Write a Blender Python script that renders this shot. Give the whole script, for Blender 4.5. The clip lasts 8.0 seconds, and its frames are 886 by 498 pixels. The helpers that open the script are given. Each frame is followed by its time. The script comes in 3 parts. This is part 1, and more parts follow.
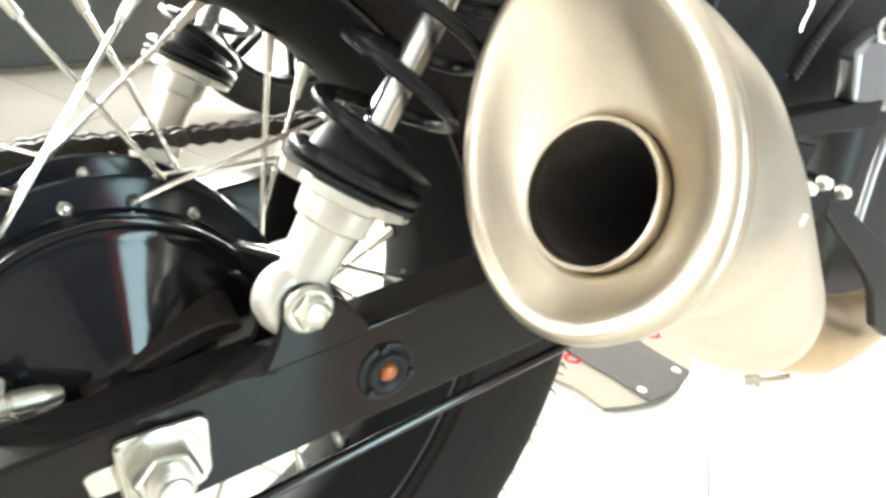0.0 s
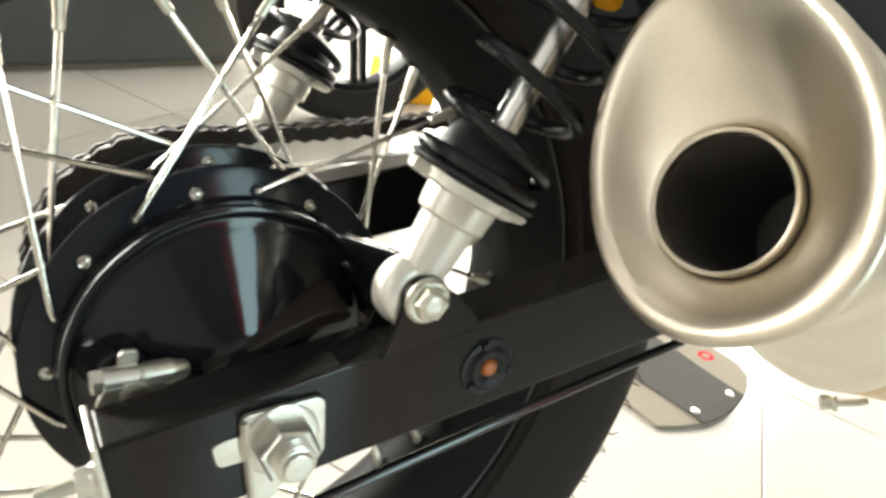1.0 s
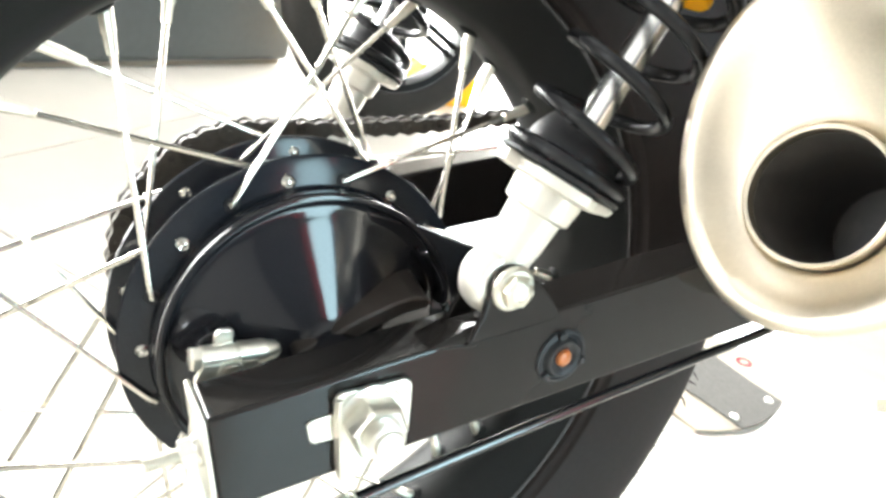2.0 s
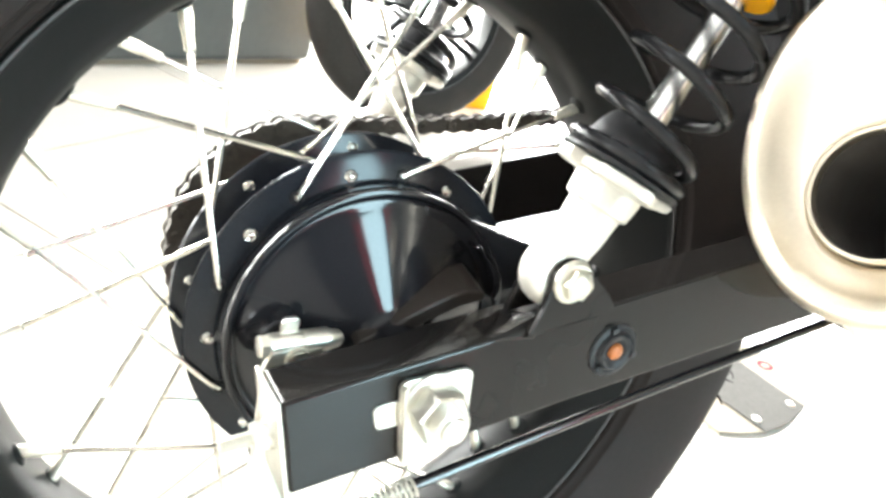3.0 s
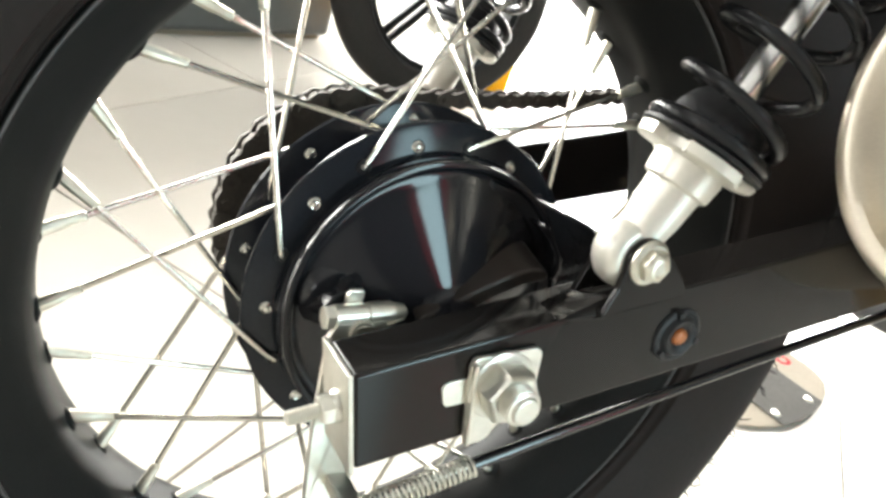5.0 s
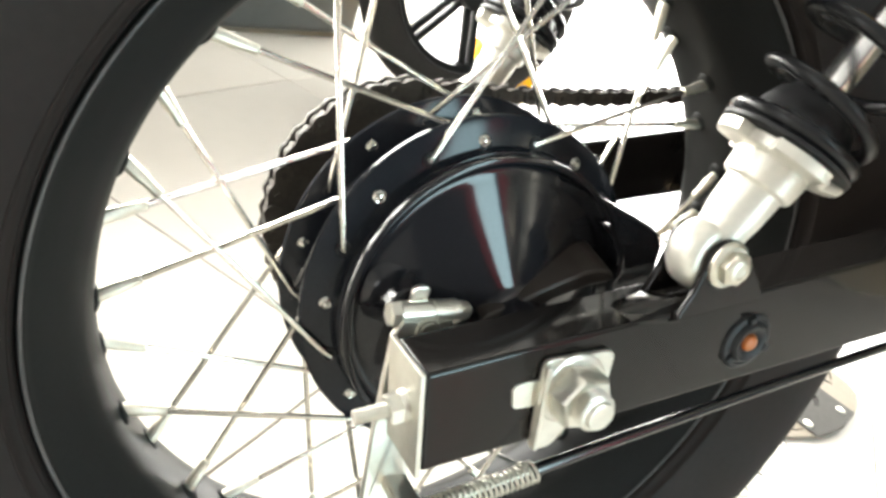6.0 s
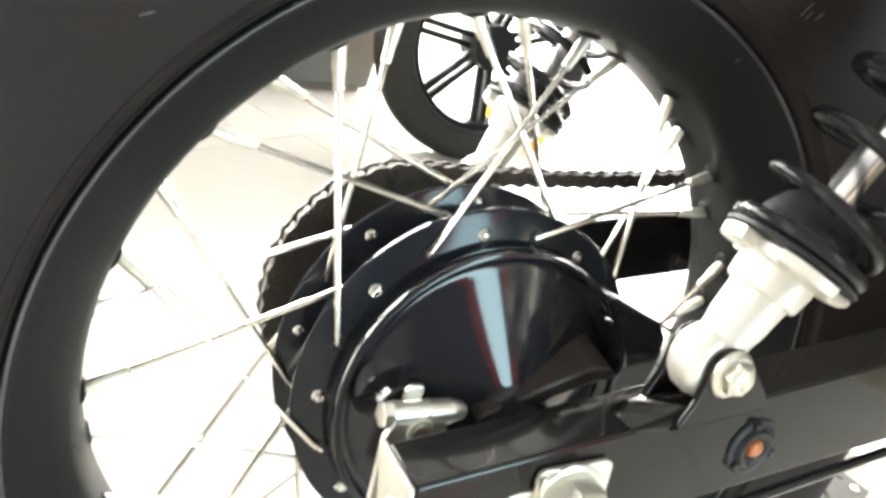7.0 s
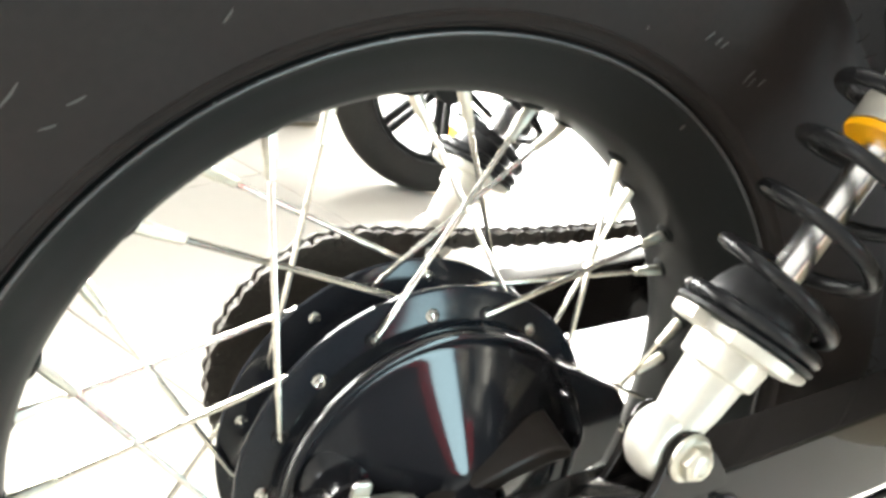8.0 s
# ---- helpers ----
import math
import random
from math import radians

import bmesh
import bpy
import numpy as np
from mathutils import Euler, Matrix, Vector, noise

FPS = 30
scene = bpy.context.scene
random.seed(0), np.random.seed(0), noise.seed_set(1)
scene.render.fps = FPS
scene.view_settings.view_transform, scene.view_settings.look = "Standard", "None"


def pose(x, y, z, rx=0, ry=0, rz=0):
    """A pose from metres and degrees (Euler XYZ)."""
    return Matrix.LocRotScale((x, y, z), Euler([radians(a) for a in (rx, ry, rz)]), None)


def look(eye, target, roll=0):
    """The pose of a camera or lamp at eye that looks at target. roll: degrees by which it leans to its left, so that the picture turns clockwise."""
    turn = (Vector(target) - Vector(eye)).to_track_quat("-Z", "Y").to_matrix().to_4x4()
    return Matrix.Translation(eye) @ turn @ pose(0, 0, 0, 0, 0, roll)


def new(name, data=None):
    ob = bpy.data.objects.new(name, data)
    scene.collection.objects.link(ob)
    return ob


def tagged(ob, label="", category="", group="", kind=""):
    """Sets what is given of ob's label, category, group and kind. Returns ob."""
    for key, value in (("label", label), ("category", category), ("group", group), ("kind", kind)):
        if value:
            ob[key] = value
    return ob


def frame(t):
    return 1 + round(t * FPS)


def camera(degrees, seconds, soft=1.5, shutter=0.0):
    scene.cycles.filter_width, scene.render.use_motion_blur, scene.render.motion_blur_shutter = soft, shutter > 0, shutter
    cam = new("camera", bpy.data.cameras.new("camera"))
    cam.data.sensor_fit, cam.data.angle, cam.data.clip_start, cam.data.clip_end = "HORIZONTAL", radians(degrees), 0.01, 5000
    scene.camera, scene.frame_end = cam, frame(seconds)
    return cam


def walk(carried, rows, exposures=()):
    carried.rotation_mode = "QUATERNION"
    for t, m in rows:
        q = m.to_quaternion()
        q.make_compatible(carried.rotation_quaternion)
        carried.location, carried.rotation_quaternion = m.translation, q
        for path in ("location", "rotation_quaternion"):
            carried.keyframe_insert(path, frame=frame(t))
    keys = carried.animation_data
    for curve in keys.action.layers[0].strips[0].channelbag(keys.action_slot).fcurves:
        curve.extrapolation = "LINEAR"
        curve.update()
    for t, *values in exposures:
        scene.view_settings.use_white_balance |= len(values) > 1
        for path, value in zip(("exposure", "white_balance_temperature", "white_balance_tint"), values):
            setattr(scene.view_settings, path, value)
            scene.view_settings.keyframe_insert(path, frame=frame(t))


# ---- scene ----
cam = camera(62.94, 8.0, soft=3.2, shutter=0.5)
ROWS = [
    (0.0, -0.0825, -0.2969, 0.5878, 62.674, -14.549, -33.647),
    (0.5, -0.1018, -0.2931, 0.5843, 62.872, -15.334, -31.570),
    (1.0, -0.1199, -0.2904, 0.5784, 62.580, -15.971, -29.650),
    (1.5, -0.1366, -0.2891, 0.5729, 62.287, -16.160, -28.094),
    (3.0, -0.1786, -0.2861, 0.5627, 62.129, -16.721, -26.469),
    (3.5, -0.1908, -0.2845, 0.5568, 61.679, -17.206, -25.293),
    (4.0, -0.1965, -0.2805, 0.5516, 61.277, -17.768, -24.737),
    (4.2, -0.1987, -0.2783, 0.5498, 61.091, -17.870, -24.834),
    (5.3, -0.2066, -0.2634, 0.5378, 60.615, -18.805, -25.588),
    (5.5, -0.2112, -0.2604, 0.5322, 60.791, -19.087, -25.312),
    (6.0, -0.2198, -0.2507, 0.5282, 60.284, -19.133, -23.966),
    (6.5, -0.2228, -0.2460, 0.5353, 61.512, -19.370, -22.102),
    (7.0, -0.2132, -0.2354, 0.5473, 63.370, -20.065, -22.400),
    (7.5, -0.2057, -0.2274, 0.5612, 64.812, -19.834, -23.889),
    (8.0, -0.1995, -0.2151, 0.5702, 66.092, -19.182, -25.598),
]
EXPOSURES = [(0.0, 0.83, 6350, 9), (0.2, 0.79, 6400, 9), (0.4, 0.43, 6500, 8), (0.6, 0.07, 6600, 8), (0.8, -0.27, 6650, 8), (1.0, 0.05, 6600, 8), (1.2, 0.43, 6400, 9), (1.5, 0.87, 6150, 10), (3.0, 1.47, 6150, 10), (3.5, 1.51, 6150, 10), (4.2, 1.05, 6150, 10), (5.3, 0.45, 6400, 10), (5.7, 0.47, 6400, 10), (6.5, 1.12, 6350, 10), (8.0, 1.09, 6300, 10)]
walk(cam, [(t, pose(x, y, z, rx, ry, rz)) for t, x, y, z, rx, ry, rz in ROWS], EXPOSURES)

# ---- light ----
# The showroom's axes follow its tile joints, turned from the motorcycle.
ROOM = pose(0, 0, 0, 0, 0, 36.87)
world = bpy.data.worlds.new("daylight")
scene.world = world
world.use_nodes = True
wn = world.node_tree.nodes
sky = wn.new("ShaderNodeTexSky")
sky.sky_type = "NISHITA"
sky.sun_disc = False
sky.sun_elevation, sky.sun_rotation = radians(50), radians(200)
wn["Background"].inputs["Strength"].default_value = 0.12
world.node_tree.links.new(sky.outputs[0], wn["Background"].inputs[0])


def area(name, m, w, h, power, colour):
    data = bpy.data.lights.new(name, "AREA")
    data.shape, data.size, data.size_y, data.energy, data.color = "RECTANGLE", w, h, power, colour
    ob = new(name, data)
    ob.matrix_world = m
    return ob


# Assumed openings, out of view: a wide shop front, a window wall, an added side opening that brightens the damper rod,
# and a narrow door known by its reflection, with the sky's light in them.
area("shopfront_daylight", ROOM @ look((1.2, 4.15, 1.10), (1.2, 0, 0.3)), 6.8, 1.95, 1500, (0.99, 0.97, 0.89))
area("window_daylight", ROOM @ look((6.15, 0.6, 1.5), (0, 0.6, 0.4)), 4.6, 2.4, 950, (0.99, 0.97, 0.89))
area("added_rear_light", ROOM @ look((-4.15, 2.85, 1.75), (0, 1.6, 0.6)), 1.0, 1.7, 42, (0.97, 0.98, 0.95))
area("door_daylight", ROOM @ look((-0.955, -3.2, 1.62), (-0.955, 0, 1.2)), 0.76, 3.1, 84, (0.66, 0.93, 0.96))

# ---- materials ----


def mat(name, colour, rough, metal=0.0, grain=0.0, scale=60.0, bump=0.0, rough_var=0.0, stain=None, stain_scale=8.0, stain_amount=0.4, stretch=(1, 1, 1), vary=0.0, spec=0.5):
    """A surface with grain (fine) and stains (broad) in colour and roughness, and a fine relief, at real size."""
    m = bpy.data.materials.new(name)
    m.use_nodes = True
    nt = m.node_tree
    b = nt.nodes["Principled BSDF"]
    b.inputs["Metallic"].default_value = metal
    b.inputs["Specular IOR Level"].default_value = spec
    co = nt.nodes.new("ShaderNodeTexCoord")
    mp = nt.nodes.new("ShaderNodeMapping")
    mp.inputs["Scale"].default_value = stretch
    nt.links.new(co.outputs["Object"], mp.inputs[0])
    fine = nt.nodes.new("ShaderNodeTexNoise")
    fine.inputs["Scale"].default_value = scale
    fine.inputs["Detail"].default_value = 6
    nt.links.new(mp.outputs[0], fine.inputs["Vector"])
    broad = nt.nodes.new("ShaderNodeTexNoise")
    broad.inputs["Scale"].default_value = stain_scale
    broad.inputs["Detail"].default_value = 4
    nt.links.new(co.outputs["Object"], broad.inputs["Vector"])
    mix = nt.nodes.new("ShaderNodeMix")
    mix.data_type = "RGBA"
    mix.inputs["A"].default_value = (*[c * (1 - grain) for c in colour], 1)
    mix.inputs["B"].default_value = (*[min(1, c * (1 + grain)) for c in colour], 1)
    nt.links.new(fine.outputs["Fac"], mix.inputs["Factor"])
    last = mix.outputs["Result"]
    if stain:
        ramp = nt.nodes.new("ShaderNodeMapRange")
        ramp.inputs["From Min"].default_value, ramp.inputs["From Max"].default_value = 0.45, 0.75
        ramp.inputs["To Max"].default_value = stain_amount
        nt.links.new(broad.outputs["Fac"], ramp.inputs["Value"])
        two = nt.nodes.new("ShaderNodeMix")
        two.data_type = "RGBA"
        two.inputs["B"].default_value = (*stain, 1)
        nt.links.new(ramp.outputs[0], two.inputs["Factor"])
        nt.links.new(last, two.inputs["A"])
        last = two.outputs["Result"]
    if vary:
        info = nt.nodes.new("ShaderNodeObjectInfo")
        hsv = nt.nodes.new("ShaderNodeHueSaturation")
        vr = nt.nodes.new("ShaderNodeMapRange")
        vr.inputs["To Min"].default_value, vr.inputs["To Max"].default_value = 1 - vary, 1 + vary
        nt.links.new(info.outputs["Random"], vr.inputs["Value"])
        nt.links.new(vr.outputs[0], hsv.inputs["Value"])
        nt.links.new(last, hsv.inputs["Color"])
        last = hsv.outputs["Color"]
    nt.links.new(last, b.inputs["Base Color"])
    rr = nt.nodes.new("ShaderNodeMapRange")
    rr.inputs["To Min"].default_value, rr.inputs["To Max"].default_value = max(0.02, rough - rough_var), min(1, rough + rough_var)
    nt.links.new(broad.outputs["Fac"], rr.inputs["Value"])
    nt.links.new(rr.outputs[0], b.inputs["Roughness"])
    if bump:
        bp = nt.nodes.new("ShaderNodeBump")
        bp.inputs["Strength"].default_value, bp.inputs["Distance"].default_value = bump, 0.0006
        nt.links.new(fine.outputs["Fac"], bp.inputs["Height"])
        nt.links.new(bp.outputs[0], b.inputs["Normal"])
    return m


GLOSS = mat("black_gloss_paint", (0.011, 0.011, 0.013), 0.09, grain=0.3, scale=900, rough_var=0.04, spec=0.30, stain=(0.016, 0.015, 0.014), stain_amount=0.25)
HUBBLACK = mat("black_hub_enamel", (0.011, 0.0125, 0.016), 0.14, grain=0.3, scale=700, rough_var=0.04, spec=0.20, stain=(0.012, 0.012, 0.013), stain_amount=0.3)
ARMBLACK = mat("black_arm_paint", (0.010, 0.0090, 0.0085), 0.09, grain=0.2, scale=45, bump=0.06, rough_var=0.03, spec=0.21, stain=(0.018, 0.0150, 0.0125), stain_amount=0.4)
SPRING = mat("black_spring_coating", (0.012, 0.012, 0.013), 0.26, grain=0.3, scale=500, rough_var=0.08, spec=0.20)
CASTBLACK = mat("satin_black_casting", (0.026, 0.0215, 0.0190), 0.33, grain=0.2, scale=200, bump=0.05, rough_var=0.06, spec=0.34, stain=(0.032, 0.026, 0.022), stain_amount=0.4)
RIMBLACK = mat("black_satin_rim", (0.009, 0.0092, 0.0090), 0.44, grain=0.3, scale=700, bump=0.04, rough_var=0.08, stain=(0.018, 0.018, 0.017), stain_amount=0.3, spec=0.10)
RUBBER = mat("tyre_rubber", (0.0098, 0.0068, 0.0058), 0.76, grain=0.35, scale=260, bump=0.25, rough_var=0.12, stain=(0.018, 0.0122, 0.0100), stain_amount=0.45, stain_scale=14, spec=0.26)
# Lighter than the rim: the lip's reflected highlight is put into the colour.
LIP = mat("highlight_rim_edge", (0.075, 0.072, 0.072), 0.36, metal=0.5, grain=0.5, scale=60, rough_var=0.1, stain=(0.03, 0.03, 0.03), stain_scale=30, stain_amount=0.8)
DUSTY = mat("dusty_tyre_rubber", (0.022, 0.020, 0.018), 0.8, grain=0.3, scale=200, bump=0.3, rough_var=0.1, stain=(0.035, 0.031, 0.027), stain_amount=0.5, stain_scale=12, spec=0.25)
SCUFF = mat("pale_rubber_scuff", (0.065, 0.06, 0.053), 0.7, grain=0.2, scale=400)
PLASTIC = mat("black_plastic", (0.014, 0.014, 0.015), 0.46, grain=0.3, scale=500, bump=0.12, rough_var=0.1, spec=0.22)
SPOKE = mat("stainless_spoke", (0.56, 0.53, 0.47), 0.25, metal=1.0, grain=0.12, scale=300, bump=0.03, rough_var=0.08)
ZINC = mat("zinc_plated_steel", (0.62, 0.605, 0.54), 0.36, metal=0.9, grain=0.14, scale=220, bump=0.1, rough_var=0.12, stain=(0.47, 0.42, 0.32), stain_scale=40)
DOME = mat("polished_spoke_head", (0.50, 0.485, 0.45), 0.13, metal=1.0, grain=0.1, scale=300, rough_var=0.05)
CHROME = mat("chrome", (0.86, 0.86, 0.87), 0.22, metal=1.0, grain=0.04, scale=200, rough_var=0.03)
NIPPLE = mat("dull_nickel_plating", (0.58, 0.55, 0.47), 0.42, metal=1.0, grain=0.15, scale=300, rough_var=0.1)
ROD = mat("polished_hard_chrome", (0.95, 0.95, 0.95), 0.22, metal=1.0, grain=0.03, scale=200, rough_var=0.04)
ALLOY = mat("bare_alloy", (0.40, 0.41, 0.43), 0.34, metal=1.0, grain=0.1, scale=160, bump=0.08, rough_var=0.1)
CAST = mat("silver_painted_casting", (0.60, 0.575, 0.51), 0.40, metal=0.55, grain=0.08, scale=420, bump=0.15, rough_var=0.08, stain=(0.55, 0.53, 0.5), stain_scale=30)
STEEL = mat("brushed_stainless", (0.60, 0.545, 0.45), 0.39, metal=1.0, grain=0.10, scale=120, bump=0.05, rough_var=0.08, stain=(0.44, 0.37, 0.275), stain_scale=14, stain_amount=0.5, stretch=(1, 6, 6))
HEAT = mat("heat_tanned_steel", (0.52, 0.38, 0.22), 0.34, metal=0.95, grain=0.16, scale=90, rough_var=0.1, stain=(0.35, 0.24, 0.14), stain_scale=20)
TANNED = mat("straw_tanned_steel", (0.58, 0.45, 0.31), 0.42, metal=1.0, grain=0.15, scale=60, rough_var=0.1, stain=(0.48, 0.34, 0.22), stain_scale=24)
# Soot, with its colour raised to imitate glare over the dark bore.
SOOT = mat("glare_lifted_soot", (0.055, 0.050, 0.046), 0.6, grain=0.4, scale=120, rough_var=0.2, stain=(0.10, 0.088, 0.075), stain_scale=60, stain_amount=0.5)
CHAINSTEEL = mat("oiled_chain_steel", (0.050, 0.042, 0.034), 0.66, metal=0.45, grain=0.4, scale=300, bump=0.1, rough_var=0.12, vary=0.25)
ORANGE = mat("orange_plastic", (0.98, 0.45, 0.004), 0.45, grain=0.06, scale=90, rough_var=0.08, stain=(0.85, 0.30, 0.004), stain_scale=20, spec=0.15)
AMBER = mat("amber_bolt_cap", (0.30, 0.085, 0.015), 0.3, grain=0.2, scale=300, rough_var=0.1)
CABLE = mat("black_cable_sheath", (0.011, 0.011, 0.012), 0.14, grain=0.3, scale=400, bump=0.05, rough_var=0.08)
TILE = mat("cream_floor_tile", (0.55, 0.52, 0.47), 0.16, grain=0.03, scale=30, bump=0.02, rough_var=0.07, stain=(0.49, 0.45, 0.39), stain_scale=2.2, stain_amount=0.5, vary=0.03)
GROUT = mat("tile_grout", (0.36, 0.33, 0.29), 0.8, grain=0.2, scale=200, bump=0.3)
WALL = mat("off_white_wall_paint", (0.74, 0.72, 0.68), 0.7, grain=0.05, scale=120, bump=0.1, stain=(0.62, 0.6, 0.56), stain_scale=1.2)
GREYWALL = mat("grey_wall_paint", (0.20, 0.195, 0.185), 0.65, grain=0.08, scale=120, bump=0.1, stain=(0.16, 0.155, 0.15), stain_scale=1.4)
DARKWALL = mat("dark_partition_paint", (0.035, 0.034, 0.037), 0.6, grain=0.15, scale=120, bump=0.1, stain=(0.025, 0.025, 0.03), stain_scale=1.5)
CEIL = mat("grey_ceiling_board", (0.20, 0.20, 0.20), 0.8, grain=0.08, scale=90, bump=0.1, stain=(0.16, 0.16, 0.16), stain_scale=1.0)
CABINET = mat("dark_grey_laminate", (0.055, 0.062, 0.062), 0.32, grain=0.15, scale=60, bump=0.03, rough_var=0.08, stain=(0.08, 0.085, 0.08), stain_scale=3)
BOARD = mat("tan_varnished_board", (0.260, 0.222, 0.175), 0.78, grain=0.12, scale=70, bump=0.08, rough_var=0.1, spec=0.12, stretch=(1, 5, 1), stain=(0.24, 0.215, 0.18), stain_scale=12)
CHARCOAL = mat("charcoal_rubber_strip", (0.072, 0.068, 0.062), 0.85, spec=0.12, grain=0.25, scale=180, bump=0.2, rough_var=0.1)
RED = mat("red_print", (0.66, 0.014, 0.022), 0.75, grain=0.1, scale=200, spec=0.1)
BANNER = mat("dark_red_cloth", (0.40, 0.018, 0.028), 0.8, grain=0.2, scale=300, bump=0.2, stain=(0.30, 0.013, 0.020), stain_scale=3)
ENGINE = mat("engine_casting", (0.020, 0.020, 0.021), 0.5, metal=0.3, grain=0.12, scale=200, bump=0.2, rough_var=0.12)

# ---- mesh helpers ----


def finish(name, bm, material, smooth=40.0):
    me = bpy.data.meshes.new(name)
    bmesh.ops.recalc_face_normals(bm, faces=bm.faces)
    bm.to_mesh(me)
    bm.free()
    me.materials.append(material)
    for p in me.polygons:
        p.use_smooth = True
    me.set_sharp_from_angle(angle=radians(smooth))
    return me


def part(name, bm, material, parent, label="", smooth=40.0, m=None):
    """Links a bmesh as one mesh object under a thing or a part."""
    own = not isinstance(bm, bpy.types.Mesh)
    ob = new(name, finish(name, bm, material, smooth) if own else bm)
    ob.parent = parent
    if own and len(ob.data.polygons) < 600:
        even = ob.modifiers.new("even_normals", "WEIGHTED_NORMAL")
        even.keep_sharp = True
    if m is not None:
        ob.matrix_local = m
    return tagged(ob, label)


def lathe(profile, centre, segments=96, closed=False):
    """A profile of (y, r) turned about an axis along y through centre (x, z)."""
    bm = bmesh.new()
    rings = []
    for y, r in profile:
        ring = []
        for k in range(segments):
            a = 2 * math.pi * k / segments
            ring.append(bm.verts.new((centre[0] + r * math.cos(a), y, centre[1] + r * math.sin(a))))
        rings.append(ring)
    pairs = list(zip(rings, rings[1:])) + ([(rings[-1], rings[0])] if closed else [])
    for a, b in pairs:
        for k in range(segments):
            bm.faces.new((a[k], a[(k + 1) % segments], b[(k + 1) % segments], b[k]))
    if not closed:
        bm.faces.new(rings[0])
        bm.faces.new(rings[-1])
    return bm


def spin(profile, base, axis, segments=48, cap=True):
    """A profile of (distance along the axis, radius) turned about the axis from base."""
    z = Vector(axis).normalized()
    x = z.orthogonal().normalized()
    w = z.cross(x)
    bm = bmesh.new()
    rings = []
    for d, r in profile:
        rings.append([bm.verts.new(Vector(base) + z * d + (x * math.cos(2 * math.pi * k / segments) + w * math.sin(2 * math.pi * k / segments)) * r) for k in range(segments)])
    for a, b in zip(rings, rings[1:]):
        for k in range(segments):
            bm.faces.new((a[k], a[(k + 1) % segments], b[(k + 1) % segments], b[k]))
    if cap:
        bm.faces.new(rings[0])
        bm.faces.new(rings[-1])
    return bm


def tube(points, radius, segments=10, into=None):
    """A round tube along points; radius may be a number or one for each point."""
    bm = into or bmesh.new()
    pts = [Vector(p) for p in points]
    radii = radius if isinstance(radius, (list, tuple)) else [radius] * len(pts)
    side = None
    rings = []
    for n, p in enumerate(pts):
        d = (pts[min(n + 1, len(pts) - 1)] - pts[max(n - 1, 0)]).normalized()
        side = d.orthogonal().normalized() if side is None else (side - d * side.dot(d)).normalized()
        up = d.cross(side)
        rings.append([bm.verts.new(p + (side * math.cos(2 * math.pi * k / segments) + up * math.sin(2 * math.pi * k / segments)) * radii[n]) for k in range(segments)])
    for a, b in zip(rings, rings[1:]):
        for k in range(segments):
            bm.faces.new((a[k], a[(k + 1) % segments], b[(k + 1) % segments], b[k]))
    bm.faces.new(rings[0])
    bm.faces.new(rings[-1])
    return bm


def prism(outline, y0, y1, bevel=0.0, segments=2):
    """An outline of (x, z) pushed from y0 to y1, with rounded edges."""
    bm = bmesh.new()
    a = [bm.verts.new((x, y0, z)) for x, z in outline]
    b = [bm.verts.new((x, y1, z)) for x, z in outline]
    bm.faces.new(a)
    bm.faces.new(b)
    for k in range(len(outline)):
        n = (k + 1) % len(outline)
        bm.faces.new((a[k], a[n], b[n], b[k]))
    bmesh.ops.recalc_face_normals(bm, faces=bm.faces)
    if bevel:
        bmesh.ops.bevel(bm, geom=list(bm.edges), offset=bevel, segments=segments, profile=0.5, affect="EDGES", clamp_overlap=True)
    return bm


def block(x0, x1, y0, y1, z0, z1, bevel=0.0, segments=2):
    return prism([(x0, z0), (x1, z0), (x1, z1), (x0, z1)], y0, y1, bevel, segments)


def moved(bm, m):
    bmesh.ops.transform(bm, matrix=m, verts=bm.verts)
    return bm


def arc(cx, cz, r, a0, a1, n):
    return [(cx + r * math.cos(radians(a0 + (a1 - a0) * k / n)), cz + r * math.sin(radians(a0 + (a1 - a0) * k / n))) for k in range(n + 1)]


def hex_nut(centre, axis, across, height, washer=0.0):
    """A hexagon nut or bolt head with chamfered corners on a flange washer, along an axis from its seat."""
    z = Vector(axis).normalized()
    x = z.orthogonal().normalized()
    turn = Matrix((x, z.cross(x), z)).transposed().to_4x4()
    bm = bmesh.new()
    r = across / 2 / math.cos(radians(30))
    levels = [(0, r), (height * 0.85, r), (height, r * 0.88)]
    rings = [[bm.verts.new((rr * math.cos(radians(60 * k + 13)), rr * math.sin(radians(60 * k + 13)), h)) for k in range(6)] for h, rr in levels]
    for a, b in zip(rings, rings[1:]):
        for k in range(6):
            bm.faces.new((a[k], a[(k + 1) % 6], b[(k + 1) % 6], b[k]))
    bm.faces.new(rings[-1])
    bm.faces.new(rings[0])
    if washer:
        w = [[bm.verts.new((washer * s * math.cos(2 * math.pi * k / 28), washer * s * math.sin(2 * math.pi * k / 28), h)) for k in range(28)] for h, s in ((-0.0015, 1), (0.0008, 1), (0.0022, 0.86))]
        for a, b in zip(w, w[1:]):
            for k in range(28):
                bm.faces.new((a[k], a[(k + 1) % 28], b[(k + 1) % 28], b[k]))
        bm.faces.new(w[-1])
        bm.faces.new(w[0])
    return moved(bm, Matrix.Translation(centre) @ turn)


# ---- showroom ----


